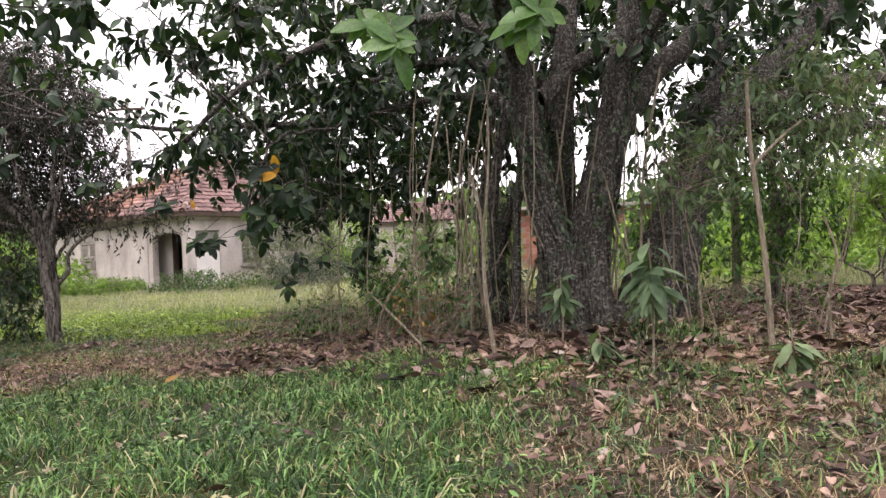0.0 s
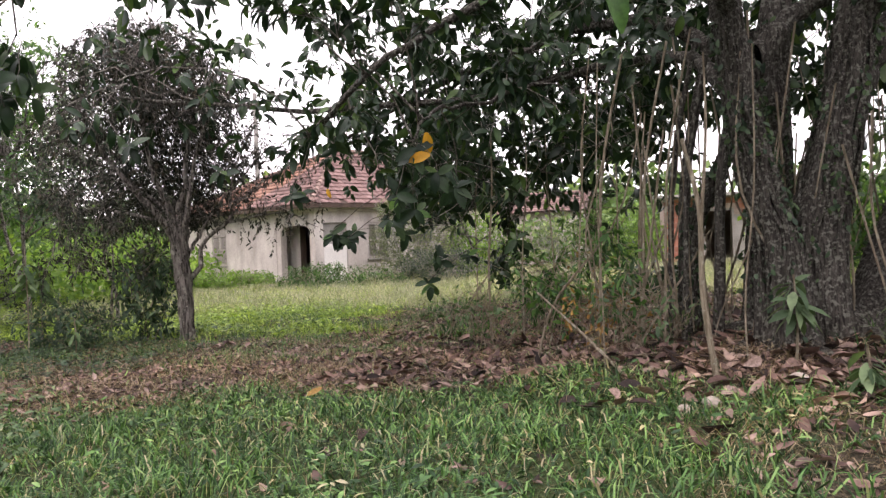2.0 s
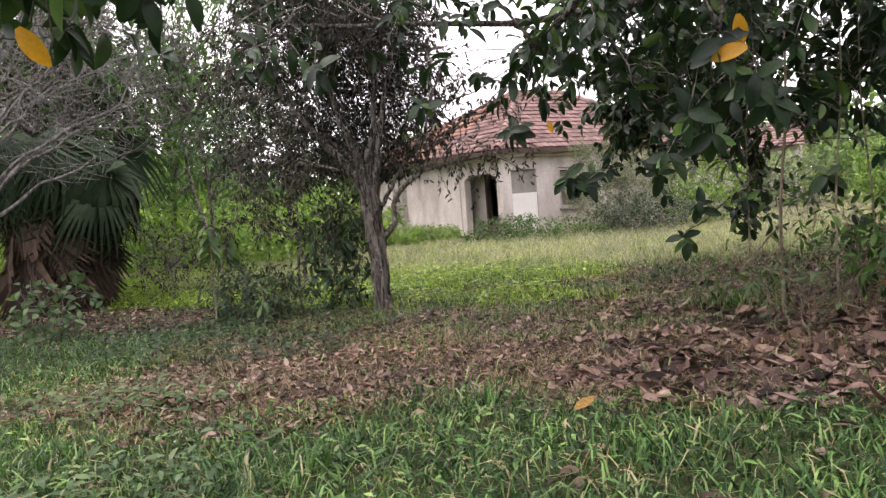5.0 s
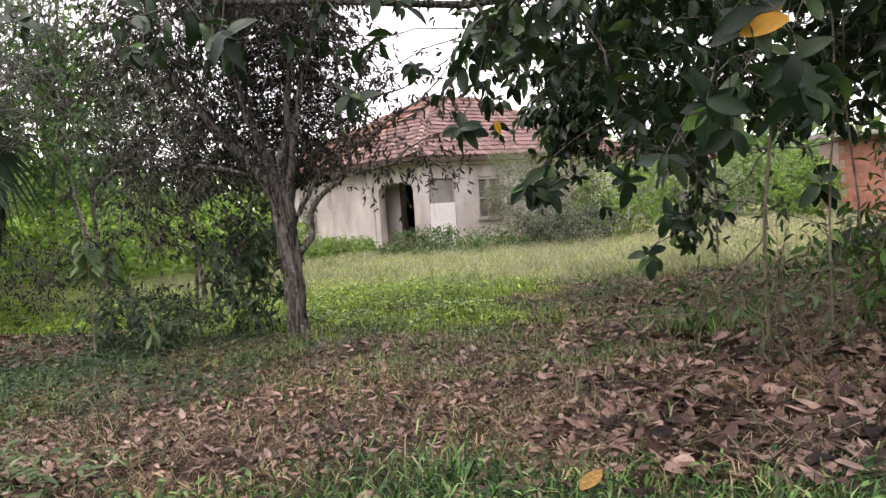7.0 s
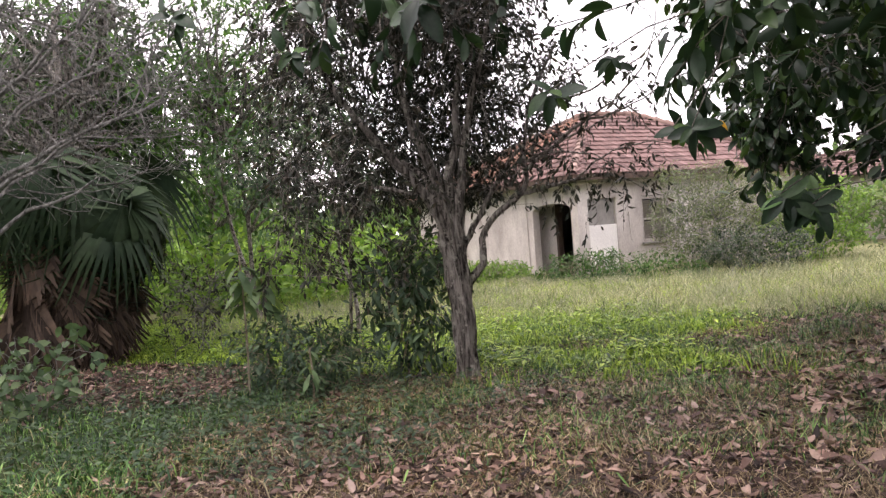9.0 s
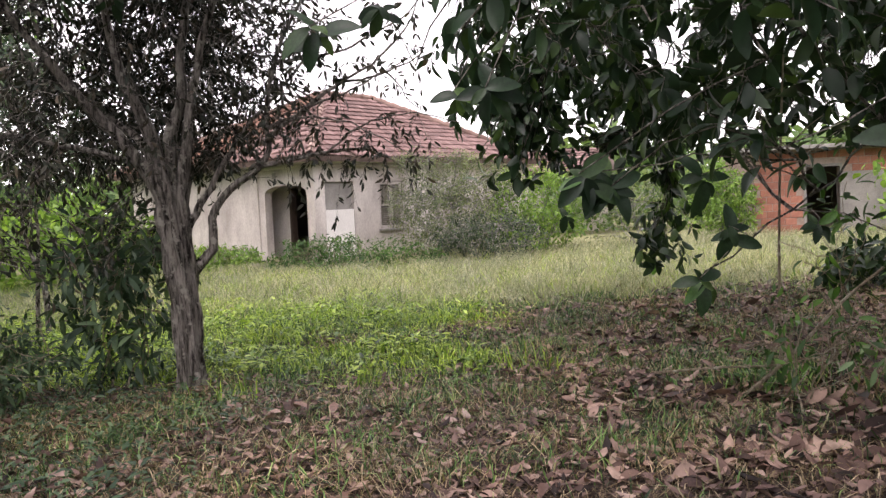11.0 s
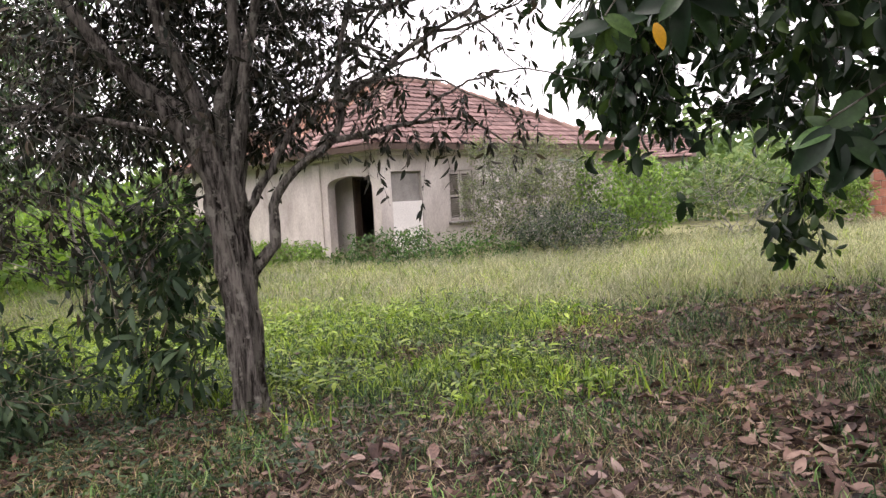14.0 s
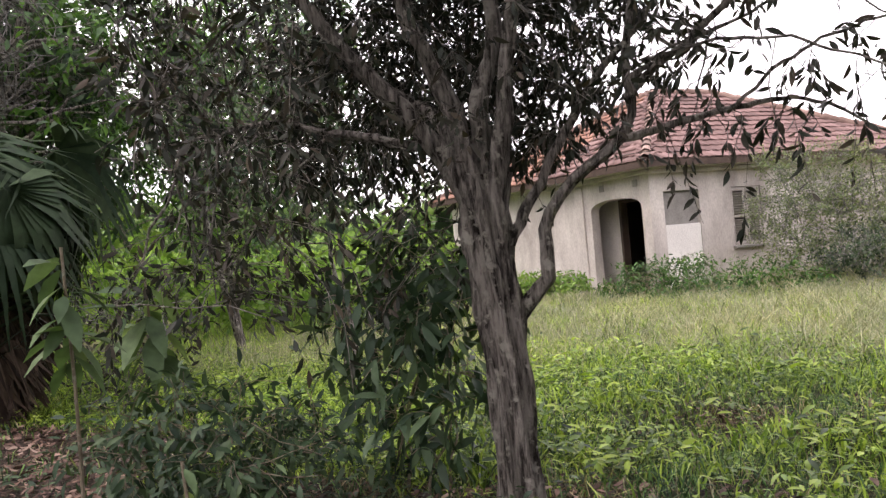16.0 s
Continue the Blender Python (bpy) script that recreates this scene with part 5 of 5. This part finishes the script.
# ---- fan palm with a skirt of dead fronds ----
def fan_mesh(name, mat, seg=26, reach=1.0, sag=0.5, seed=0, spread=4.4):
    rng = rng_of(seed)
    h = Heap()
    for i in range(seg):
        a = (i / (seg - 1) - 0.5) * spread
        l = reach * (0.72 + 0.28 * math.cos(a * 0.55)) * rng.uniform(0.9, 1.05)
        d = np.array([math.sin(a), math.cos(a), 0])
        side = np.array([d[1], -d[0], 0])
        v = []
        for s, w in ((0.03, 0.006), (0.45, 0.042), (0.75, 0.022), (1.0, 0.003)):
            z = -sag * l * max(0, s - 0.3) ** 1.4 * rng.uniform(0.8, 1.25) + 0.08 * s * math.cos(a)
            for k in (-1, 1):
                v.append(d * l * s + side * k * w * reach + np.array([0, 0, z + 0.012 * k]))
        h.add(v, [(0, 1, 3, 2), (2, 3, 5, 4), (4, 5, 7, 6)])
    me = h.mesh(name)
    me.materials.append(mat)
    return me


def build_palm():
    rng = rng_of(81)
    palm = thing("fan_palm", "squat fan palm with a brown skirt of dead fronds", "palm")
    x, y = -14.3, 14.5
    z0 = float(ground_z(x, y))
    h = Heap()
    tube(h, [(x, y, z0 - 0.05), (x, y, z0 + 1.6), (x + 0.05, y, z0 + 3.3)], 0.4, 0.28, 12, 0.08)
    put("trunk", h, M_bark, palm)
    green, dead = [fan_mesh("frond", M_frond, seed=s, sag=1.5, spread=3.6) for s in (1, 2)], [fan_mesh("frond", M_deadfrond, 22, 1.0, 0.25, s, 1.5) for s in (3, 4)]
    for i in range(70):
        a, lift = 2.4 * i + rng.normal(0, 0.2), rng.uniform(-86, 8)
        m = Matrix.Translation((x, y, z0 + 3.1 + rng.uniform(-0.3, 0.35))) @ pose(0, 0, 0, 0, 0, math.degrees(a)) @ pose(0, 0, 0, lift, 0, 0) @ pose(0, rng.uniform(0.6, 1.55), 0, -38 + rng.normal(0, 10), rng.uniform(-40, 40), 0)
        put("frond", green[i % 2], M_frond, palm).matrix_basis = m @ Matrix.Scale(rng.uniform(1.0, 1.3), 4)
    for i in range(130):
        a, lift = 2.4 * i + rng.normal(0, 0.4), rng.uniform(-96, -72)
        m = Matrix.Translation((x, y, z0 + rng.uniform(0.95, 2.9))) @ pose(0, 0, 0, 0, 0, math.degrees(a)) @ pose(0, rng.uniform(0.35, 0.75), 0, lift, rng.uniform(-18, 18), 0)
        put("frond", dead[i % 2], M_deadfrond, palm, "dead brown frond").matrix_basis = m @ Matrix.Scale(rng.uniform(0.8, 1.5), 4)
    n = 1500
    ang, top = rng.uniform(0, 6.3, n), rng.uniform(0.7, 2.7, n)
    rad = rng.uniform(0.5, 1.15, n)
    end = np.maximum(top - rng.uniform(0.5, 1.4, n), 0.02)
    p0 = np.stack([x + 0.75 * rad * np.cos(ang), y + 0.75 * rad * np.sin(ang), z0 + top], -1)
    p1 = np.stack([x + rad * np.cos(ang + 0.1), y + rad * np.sin(ang + 0.1), z0 + end], -1)
    w = np.stack([-np.sin(ang), np.cos(ang), 0 * ang], -1) * rng.uniform(0.006, 0.014, n)[:, None]
    fibre = Heap()
    fibre.add(np.stack([p0 - w, p0 + w, p1], 1).reshape(-1, 3), (np.arange(n) * 3)[:, None] + np.array([[0, 1, 2]]))
    tagged(put("fibre", fibre, M_deadfrond, palm, "hanging brown fibres"), kind="stuff")


build_palm()


# ---- leafless grey tree ----
def build_bare_tree():
    rng = rng_of(91)
    tree = thing("bare_tree", "leafless tree with a tangle of grey branches", "tree")
    limbs = [([(-11.5, 10.1, -0.1), (-11.35, 10.1, 0.8), (-11.4, 10.2, 1.5)], 0.11, 0.08)]
    for i in range(14):
        a = rng.uniform(-1.2, 2.4)
        l = rng.uniform(1.2, 2.4)
        z = rng.uniform(2.2, 4.6)
        limbs.append(([(-11.4, 10.15, rng.uniform(0.9, 1.5)), (-11.4 + 0.35 * l * math.cos(a), 10.2 + 0.35 * l * math.sin(a), 0.55 * z + 0.6), (-11.4 + l * math.cos(a), 10.2 + l * math.sin(a), z)], 0.042, 0.012))
    pts = []
    for i, (p, r0, r1) in enumerate(limbs):
        h = Heap()
        q = smooth_path(p, 14)
        if i:
            q[1:] += np.cumsum(rng.normal(0, 0.03, (13, 3)), 0)
            pts.append(q[3:])
        tube(h, q, r0, r1, 9, 0.06, 4, i)
        put("trunk" if i == 0 else "limb", h, M_pale if i == 0 else M_grey, tree)
    pts = np.vstack(pts)
    dens = lambda p: (((p[:, 0] + 11.0) / 2.6) ** 2 + ((p[:, 1] - 11.1) / 2.3) ** 2 + ((p[:, 2] - 3.9) / 2.2) ** 2 < 1) * (p[:, 2] > 2.1 + 0.25 * (p[:, 0] + 11.5))
    tw = Heap()
    more, _ = clothe(rng, tw, pts, pick(rng, 220, (-14, 8.7, 1.3), (-8.0, 13.6, 6.0), dens), 0.015, 0.005, 0.05, 5, 8)
    clothe(rng, tw, np.vstack([pts, more]), pick(rng, 2800, (-14, 8.7, 1.1), (-8.0, 13.6, 6.0), dens), 0.0075, 0.0035, 0.05, 3, 6)
    tagged(put("branchwork", tw, M_grey, tree), kind="stuff")


build_bare_tree()


# ---- far hedges and woods ----
def build_thicket(name, label, lo, hi, n, size, mat, seed, shape):
    rng = rng_of(seed)
    hp = Heap()
    p = rng.uniform(lo, hi, (n, 2))
    top = shape(p[:, 0], p[:, 1])
    z = ground_z(p[:, 0], p[:, 1]) + top * rng.random(n) ** 0.7
    pos = np.stack([p[:, 0], p[:, 1], z], -1)
    scatter(hp, F_BROAD, pos, rng.normal(0, 1, (n, 3)), rng.normal(0, 1, (n, 3)) + np.array([0, 0, 0.6]), rng.uniform(*size, n))
    tagged(put(name, hp, mat), label, "shrubs", kind="stuff")


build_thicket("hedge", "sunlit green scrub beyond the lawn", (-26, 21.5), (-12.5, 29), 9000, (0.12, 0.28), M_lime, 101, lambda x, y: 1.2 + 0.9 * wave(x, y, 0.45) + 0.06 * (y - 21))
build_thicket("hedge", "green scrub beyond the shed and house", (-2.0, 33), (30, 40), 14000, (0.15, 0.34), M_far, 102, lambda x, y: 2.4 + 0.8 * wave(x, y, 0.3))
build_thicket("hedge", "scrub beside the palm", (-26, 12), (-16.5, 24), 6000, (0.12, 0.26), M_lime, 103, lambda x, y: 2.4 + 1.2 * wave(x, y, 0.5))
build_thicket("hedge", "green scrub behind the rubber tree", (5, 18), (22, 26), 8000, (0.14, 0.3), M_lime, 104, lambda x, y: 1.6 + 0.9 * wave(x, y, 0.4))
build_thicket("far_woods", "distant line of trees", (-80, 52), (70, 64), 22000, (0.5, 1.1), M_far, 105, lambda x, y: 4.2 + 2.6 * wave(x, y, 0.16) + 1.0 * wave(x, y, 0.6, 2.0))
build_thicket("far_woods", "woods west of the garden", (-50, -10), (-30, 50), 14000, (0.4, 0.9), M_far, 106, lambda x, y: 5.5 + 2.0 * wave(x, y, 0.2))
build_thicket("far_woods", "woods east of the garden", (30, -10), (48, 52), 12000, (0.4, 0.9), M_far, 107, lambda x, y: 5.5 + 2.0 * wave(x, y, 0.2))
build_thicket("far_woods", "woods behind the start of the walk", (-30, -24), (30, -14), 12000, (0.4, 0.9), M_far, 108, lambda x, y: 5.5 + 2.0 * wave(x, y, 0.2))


# ---- grass ----
def blades(name, label, mat, lo, hi, per_m2, density, height, width, seed, lean=0.5):
    rng = rng_of(seed)
    n = int((hi[0] - lo[0]) * (hi[1] - lo[1]) * per_m2)
    x, y = rng.uniform(lo[0], hi[0], n), rng.uniform(lo[1], hi[1], n)
    ok = rng.random(n) < density(x, y) * (0.35 + 0.65 * ease(-0.5, 0.4, wave(x, y, 2.4, seed) + 0.5 * wave(x, y, 7.0, seed)))
    x, y = x[ok], y[ok]
    n = len(x)
    h = rng.uniform(*height, n) * (0.75 + 0.35 * wave(x, y, 1.3, seed + 2.0))
    a, b = rng.uniform(0, 6.3, n), rng.uniform(0, 6.3, n)
    bend = h * rng.uniform(0.1, 1.0, n) * lean * 1.6
    root = np.stack([x, y, ground_z(x, y) - 0.01], -1)
    out = np.stack([np.cos(a), np.sin(a), 0 * a], -1)
    side = np.stack([np.cos(b), np.sin(b), 0 * b], -1) * (rng.uniform(*width, n) / 2)[:, None]
    up = np.array([0, 0, 1.0])
    mid = root + up * (0.62 * h)[:, None] + out * (0.35 * bend)[:, None]
    tip = root + up * (h - 0.35 * bend)[:, None] + out * bend[:, None]
    v = np.stack([root - side, root + side, mid + side * 0.8, mid - side * 0.8, tip], 1).reshape(-1, 3)
    base = (np.arange(n) * 5)[:, None]
    hp = Heap()
    hp.add(v, base + np.array([[0, 1, 2, 3]]))
    hp.f.append((base + np.array([[3, 2, 4]])).astype(np.int32))
    return tagged(put(name, hp, mat), label, "grass", kind="stuff")


blades("lawn_grass", "short rough green lawn grass", M_grass, (-9.5, 1.6), (6.5, 10.5), 950, lambda x, y: (cover_turf(x, y) + 0.03) * ease(-9.5, -8.0, x) * ease(6.5, 5.0, x) * ease(1.6, 2.6, y), (0.07, 0.25), (0.007, 0.018), 1, 1.25)
blades("lawn_grass", "rough lawn around the start of the walk", M_grass, (-20, -9), (14, 9.5), 240, lambda x, y: cover_turf(x, y) * np.maximum(0.25 + 0.75 * ease(-3, 0, y), 0) * (1 - ease(-9.5, -8.0, x) * ease(6.5, 5.0, x) * ease(1.6, 2.6, y)) * ease(-9, -4, y) * ease(-20, -16, x) * ease(14, 10, x), (0.08, 0.26), (0.01, 0.022), 10, 1.2)
blades("lawn_grass", "dark lawn grass west of the tree", M_grass, (-16, 7), (-6, 17), 420, lambda x, y: cover_turf(x, y) + 0.1, (0.07, 0.24), (0.007, 0.017), 2, 0.8)
blades("sparse_grass", "thin grass growing through the leaf litter", M_grass, (-8, 8.5), (6, 18), 800, lambda x, y: (0.12 + 0.3 * (x < -1.5) * ease(9.8, 11.0, y) + 0.7 * ease(-0.1, 0.3, wave(x, y, 1.0, 6.0) + 0.35 * (x < -3) * (y > 10.8) * (y < 13.5) + 0.3 * (y > 13))) * (0.3 + 0.7 * ease(10.2, 11.4, y)), (0.06, 0.24), (0.004, 0.011), 3, 1.1)
blades("dry_grass", "dead straw in the leaf litter", M_straw, (-9, 2.4), (6, 17), 1150, lambda x, y: 0.15 + 0.85 * cover_litter(x, y) + 0.5 * ease(-0.5, 1.0, x), (0.05, 0.2), (0.003, 0.008), 4, 1.9)
blades("grass_clump", "lush tuft of grass in the litter", M_grass, (-2.9, 11.8), (-1.4, 13.2), 1400, lambda x, y: np.exp(-((x + 2.1) ** 2 / 0.2 + (y - 12.45) ** 2 / 0.12)), (0.12, 0.32), (0.008, 0.016), 5, 0.8)
blades("grass_clump", "green tuft of grass beside the trunks", M_grass, (1.6, 7.2), (3.8, 8.9), 1300, lambda x, y: np.exp(-((x - 2.7) ** 2 / 0.4 + (y - 8.1) ** 2 / 0.2)), (0.12, 0.34), (0.007, 0.016), 9, 0.9)
blades("lush_grass", "bright green grass in the open", M_lush, (-20, 12.5), (-3.5, 20), 820, cover_lush, (0.08, 0.27), (0.008, 0.02), 6, 1.1)
blades("grass_clump", "coarse grass clumps at the litter's edge", M_lush, (-8.5, 12.6), (-3.4, 14.6), 700, lambda x, y: ease(0.2, 0.45, wave(x, y, 1.9, 4.0)) * (0.25 + 0.75 * cover_lush(x, y)), (0.14, 0.36), (0.009, 0.018), 12, 0.9)
blades("tall_grass", "tall bleached grass before the house", M_tall, (-14, 16.5), (14, 26.8), 460, cover_tall, (0.2, 0.56), (0.004, 0.01), 7, 1.5)
blades("tall_grass", "green grass under the bleached stems", M_lush, (-18, 16.5), (8, 25), 260, lambda x, y: cover_tall(x, y) * (0.35 + 0.65 * ease(-5, -8, x + wave(x, y, 0.6))), (0.12, 0.4), (0.006, 0.014), 8, 1.3)


def build_herbs(name, label, mat, lo, hi, n, density, size, seed, lift=0.1, form=F_BROAD):
    rng = rng_of(seed)
    x, y = rng.uniform(lo[0], hi[0], n), rng.uniform(lo[1], hi[1], n)
    ok = rng.random(n) < density(x, y)
    x, y = np.repeat(x[ok], 4), np.repeat(y[ok], 4)
    k = len(x)
    hgt = rng.uniform(0.02, lift, k)
    pos = np.stack([x + rng.normal(0, 0.012, k), y + rng.normal(0, 0.012, k), ground_z(x, y) + hgt], -1)
    a = rng.uniform(0, 6.3, k)
    way = np.stack([np.cos(a), np.sin(a), rng.uniform(-0.2, 0.7, k)], -1)
    hp = Heap()
    scatter(hp, form, pos, way, np.tile([0, 0, 1.0], (k, 1)) + rng.normal(0, 0.3, (k, 3)), rng.uniform(*size, k))
    tagged(put(name, hp, mat), label, "weeds", kind="stuff")


build_herbs("lush_weeds", "low bright broad-leaved weeds in the open", M_lush, (-18, 12.5), (-3.5, 20), 11000, lambda x, y: cover_lush(x, y) * (0.35 + 0.65 * ease(-0.2, 0.3, wave(x, y, 2.6, 1.0))), (0.03, 0.065), 111, 0.18, F_SMALL)
build_herbs("lush_weeds", "clumps of larger bright weeds in the open", M_lush, (-18, 12.7), (-3.5, 20), 6500, lambda x, y: cover_lush(x, y) * (wave(x, y, 1.7, 3.0) > -0.1), (0.06, 0.125), 115, 0.2, F_NARROW)
build_herbs("soft_weeds", "soft grey-green weeds in the lawn", M_soft, (-10, 3.2), (-3.2, 8.5), 2600, lambda x, y: ease(-0.2, 0.3, wave(x, y, 0.8, 1.5)) * ease(-3.2, -4.5, x + 0.4 * (y - 4)), (0.05, 0.12), 116, 0.22, F_NARROW)
build_herbs("lawn_weeds", "small weeds among the lawn grass", M_grass, (-9, 2.0), (5, 10), 5200, lambda x, y: cover_turf(x, y) * (0.25 + 0.75 * (wave(x, y, 0.9, 5.0) > 0.1)), (0.04, 0.09), 112, 0.12, F_NARROW)
build_herbs("shade_weeds", "dark weeds in the litter by the gnarled tree", M_shrub, (-9, 9.6), (-5.4, 13.0), 1500, lambda x, y: ease(-5.4, -6.6, x + 0.4 * wave(x, y, 1.2)) * 0.75, (0.035, 0.08), 117, 0.16, F_NARROW)
build_herbs("shade_weeds", "dark low weeds west of the tree", M_shrub, (-12, 8), (-6.4, 14.5), 2600, lambda x, y: (0.7 * cover_turf(x, y) + 0.2) * ease(8.5, 10.5, y), (0.04, 0.1), 113, 0.18, F_NARROW)


# ---- fallen leaves and stones ----
def build_litter():
    rng = rng_of(121)
    n = 165000
    x, y = rng.uniform(-15, 9, n), rng.uniform(1.0, 18.5, n)
    ok = rng.random(n) < np.clip(cover_litter(x, y) * (0.4 + 0.6 * ease(-0.4, 0.5, wave(x, y, 1.6, 7.0) + 0.5 * wave(x, y, 5.0))), 0, 1) + 0.02 + 0.22 * ease(-0.2, 1.2, x)
    x, y = x[ok], y[ok]
    n = len(x)
    size = rng.uniform(0.03, 0.11, n) + 0.155 * ease(-4.4, -2.0, x) * rng.random(n) ** 1.8 * (0.35 + 0.65 * ease(5, 7, y)) * (1 - 0.3 * ease(11.5, 14.0, y))
    a = rng.uniform(0, 6.3, n)
    pos = np.stack([x, y, ground_z(x, y) + rng.uniform(0.01, 0.06, n)], -1)
    way = np.stack([np.cos(a), np.sin(a), rng.normal(0.03, 0.16, n)], -1)
    up = rng.normal(0, 0.27, (n, 3)) + np.array([0, 0, 1.0]) * np.where(rng.random(n) < 0.5, 1, -1)[:, None]
    near = np.flatnonzero((np.abs(x + 3.4) < 2.2) & (np.abs(y - 9.9) < 1.0))[:290]
    rest = np.ones(n, bool)
    rest[near] = False
    which = rng.integers(3, size=n)
    hp = Heap()
    for k in range(3):
        s = rest & (which == k)
        scatter(hp, F_DEAD[k], pos[s], way[s], up[s], size[s])
    tagged(put("leaf_litter", hp, M_litter), "brown fallen leaves covering the ground", "leaf litter", kind="stuff")
    forms = []
    for k in range(3):
        h = Heap()
        h.add(*F_DEAD[k])
        forms.append(h.mesh("fallen_leaf"))
        forms[-1].materials.append(M_litter)
    for i in near:
        put("fallen_leaf", forms[which[i]], M_litter, ground).matrix_basis = frame_of(pos[i], way[i], up[i], size[i])
    # a heap of large curled leaves by the leaning stem
    for i in range(30):
        px, py = 0.1 + rng.normal(0, 0.6), 7.35 + rng.normal(0, 0.22)
        b = rng.uniform(0, 6.3)
        put("fallen_leaf", forms[i % 3], M_litter, ground).matrix_basis = frame_of(np.array([px, py, float(ground_z(px, py)) + rng.uniform(0.04, 0.12)]),
            np.array([math.cos(b), math.sin(b), rng.uniform(-0.2, 0.5)]), rng.normal(0, 0.5, 3) + np.array([0, 0, 1.0]), rng.uniform(0.13, 0.22))
    h = Heap()
    h.add(*F_DEAD[1])
    gold = h.mesh("fallen_leaf")
    gold.materials.append(M_dull)
    put("fallen_leaf", gold, M_dull, ground, "yellow-brown fallen leaf").matrix_basis = frame_of(np.array([-3.05, 8.15, float(ground_z(-3.05, 8.15)) + 0.09]), np.array([0.5, 0.8, 0.1]), np.array([0.1, -0.3, 1.0]), 0.18)
    # a curled heap near the gnarled tree
    for i in range(14):
        px, py = -5.55 + rng.normal(0, 0.13), 11.95 + rng.normal(0, 0.1)
        b = rng.uniform(0, 6.3)
        put("fallen_leaf", forms[i % 3], M_litter, ground).matrix_basis = frame_of(np.array([px, py, float(ground_z(px, py)) + rng.uniform(0.04, 0.12)]),
            np.array([math.cos(b), math.sin(b), rng.uniform(0, 0.6)]), rng.normal(0, 0.5, 3) + np.array([0, 0, 1.0]), rng.uniform(0.09, 0.16))
    for px, py, s in ((1.1, 7.5, 0.075), (0.35, 7.0, 0.07), (0.15, 6.9, 0.06), (0.9, 4.6, 0.05)):
        bm = bmesh.new()
        bmesh.ops.create_icosphere(bm, subdivisions=2, radius=s)
        for v in bm.verts:
            v.co *= 1 + 0.25 * noise.noise(v.co * 14 + Vector((px, py, 0)))
            v.co.z *= 0.65
        bmesh.ops.translate(bm, verts=bm.verts, vec=(px, py, float(ground_z(px, py)) + s * 0.35))
        tagged(part("stone", bm, M_stone, None, smooth=True), "pale rounded stone lying in leaf litter", "stone", "stones")


build_litter()
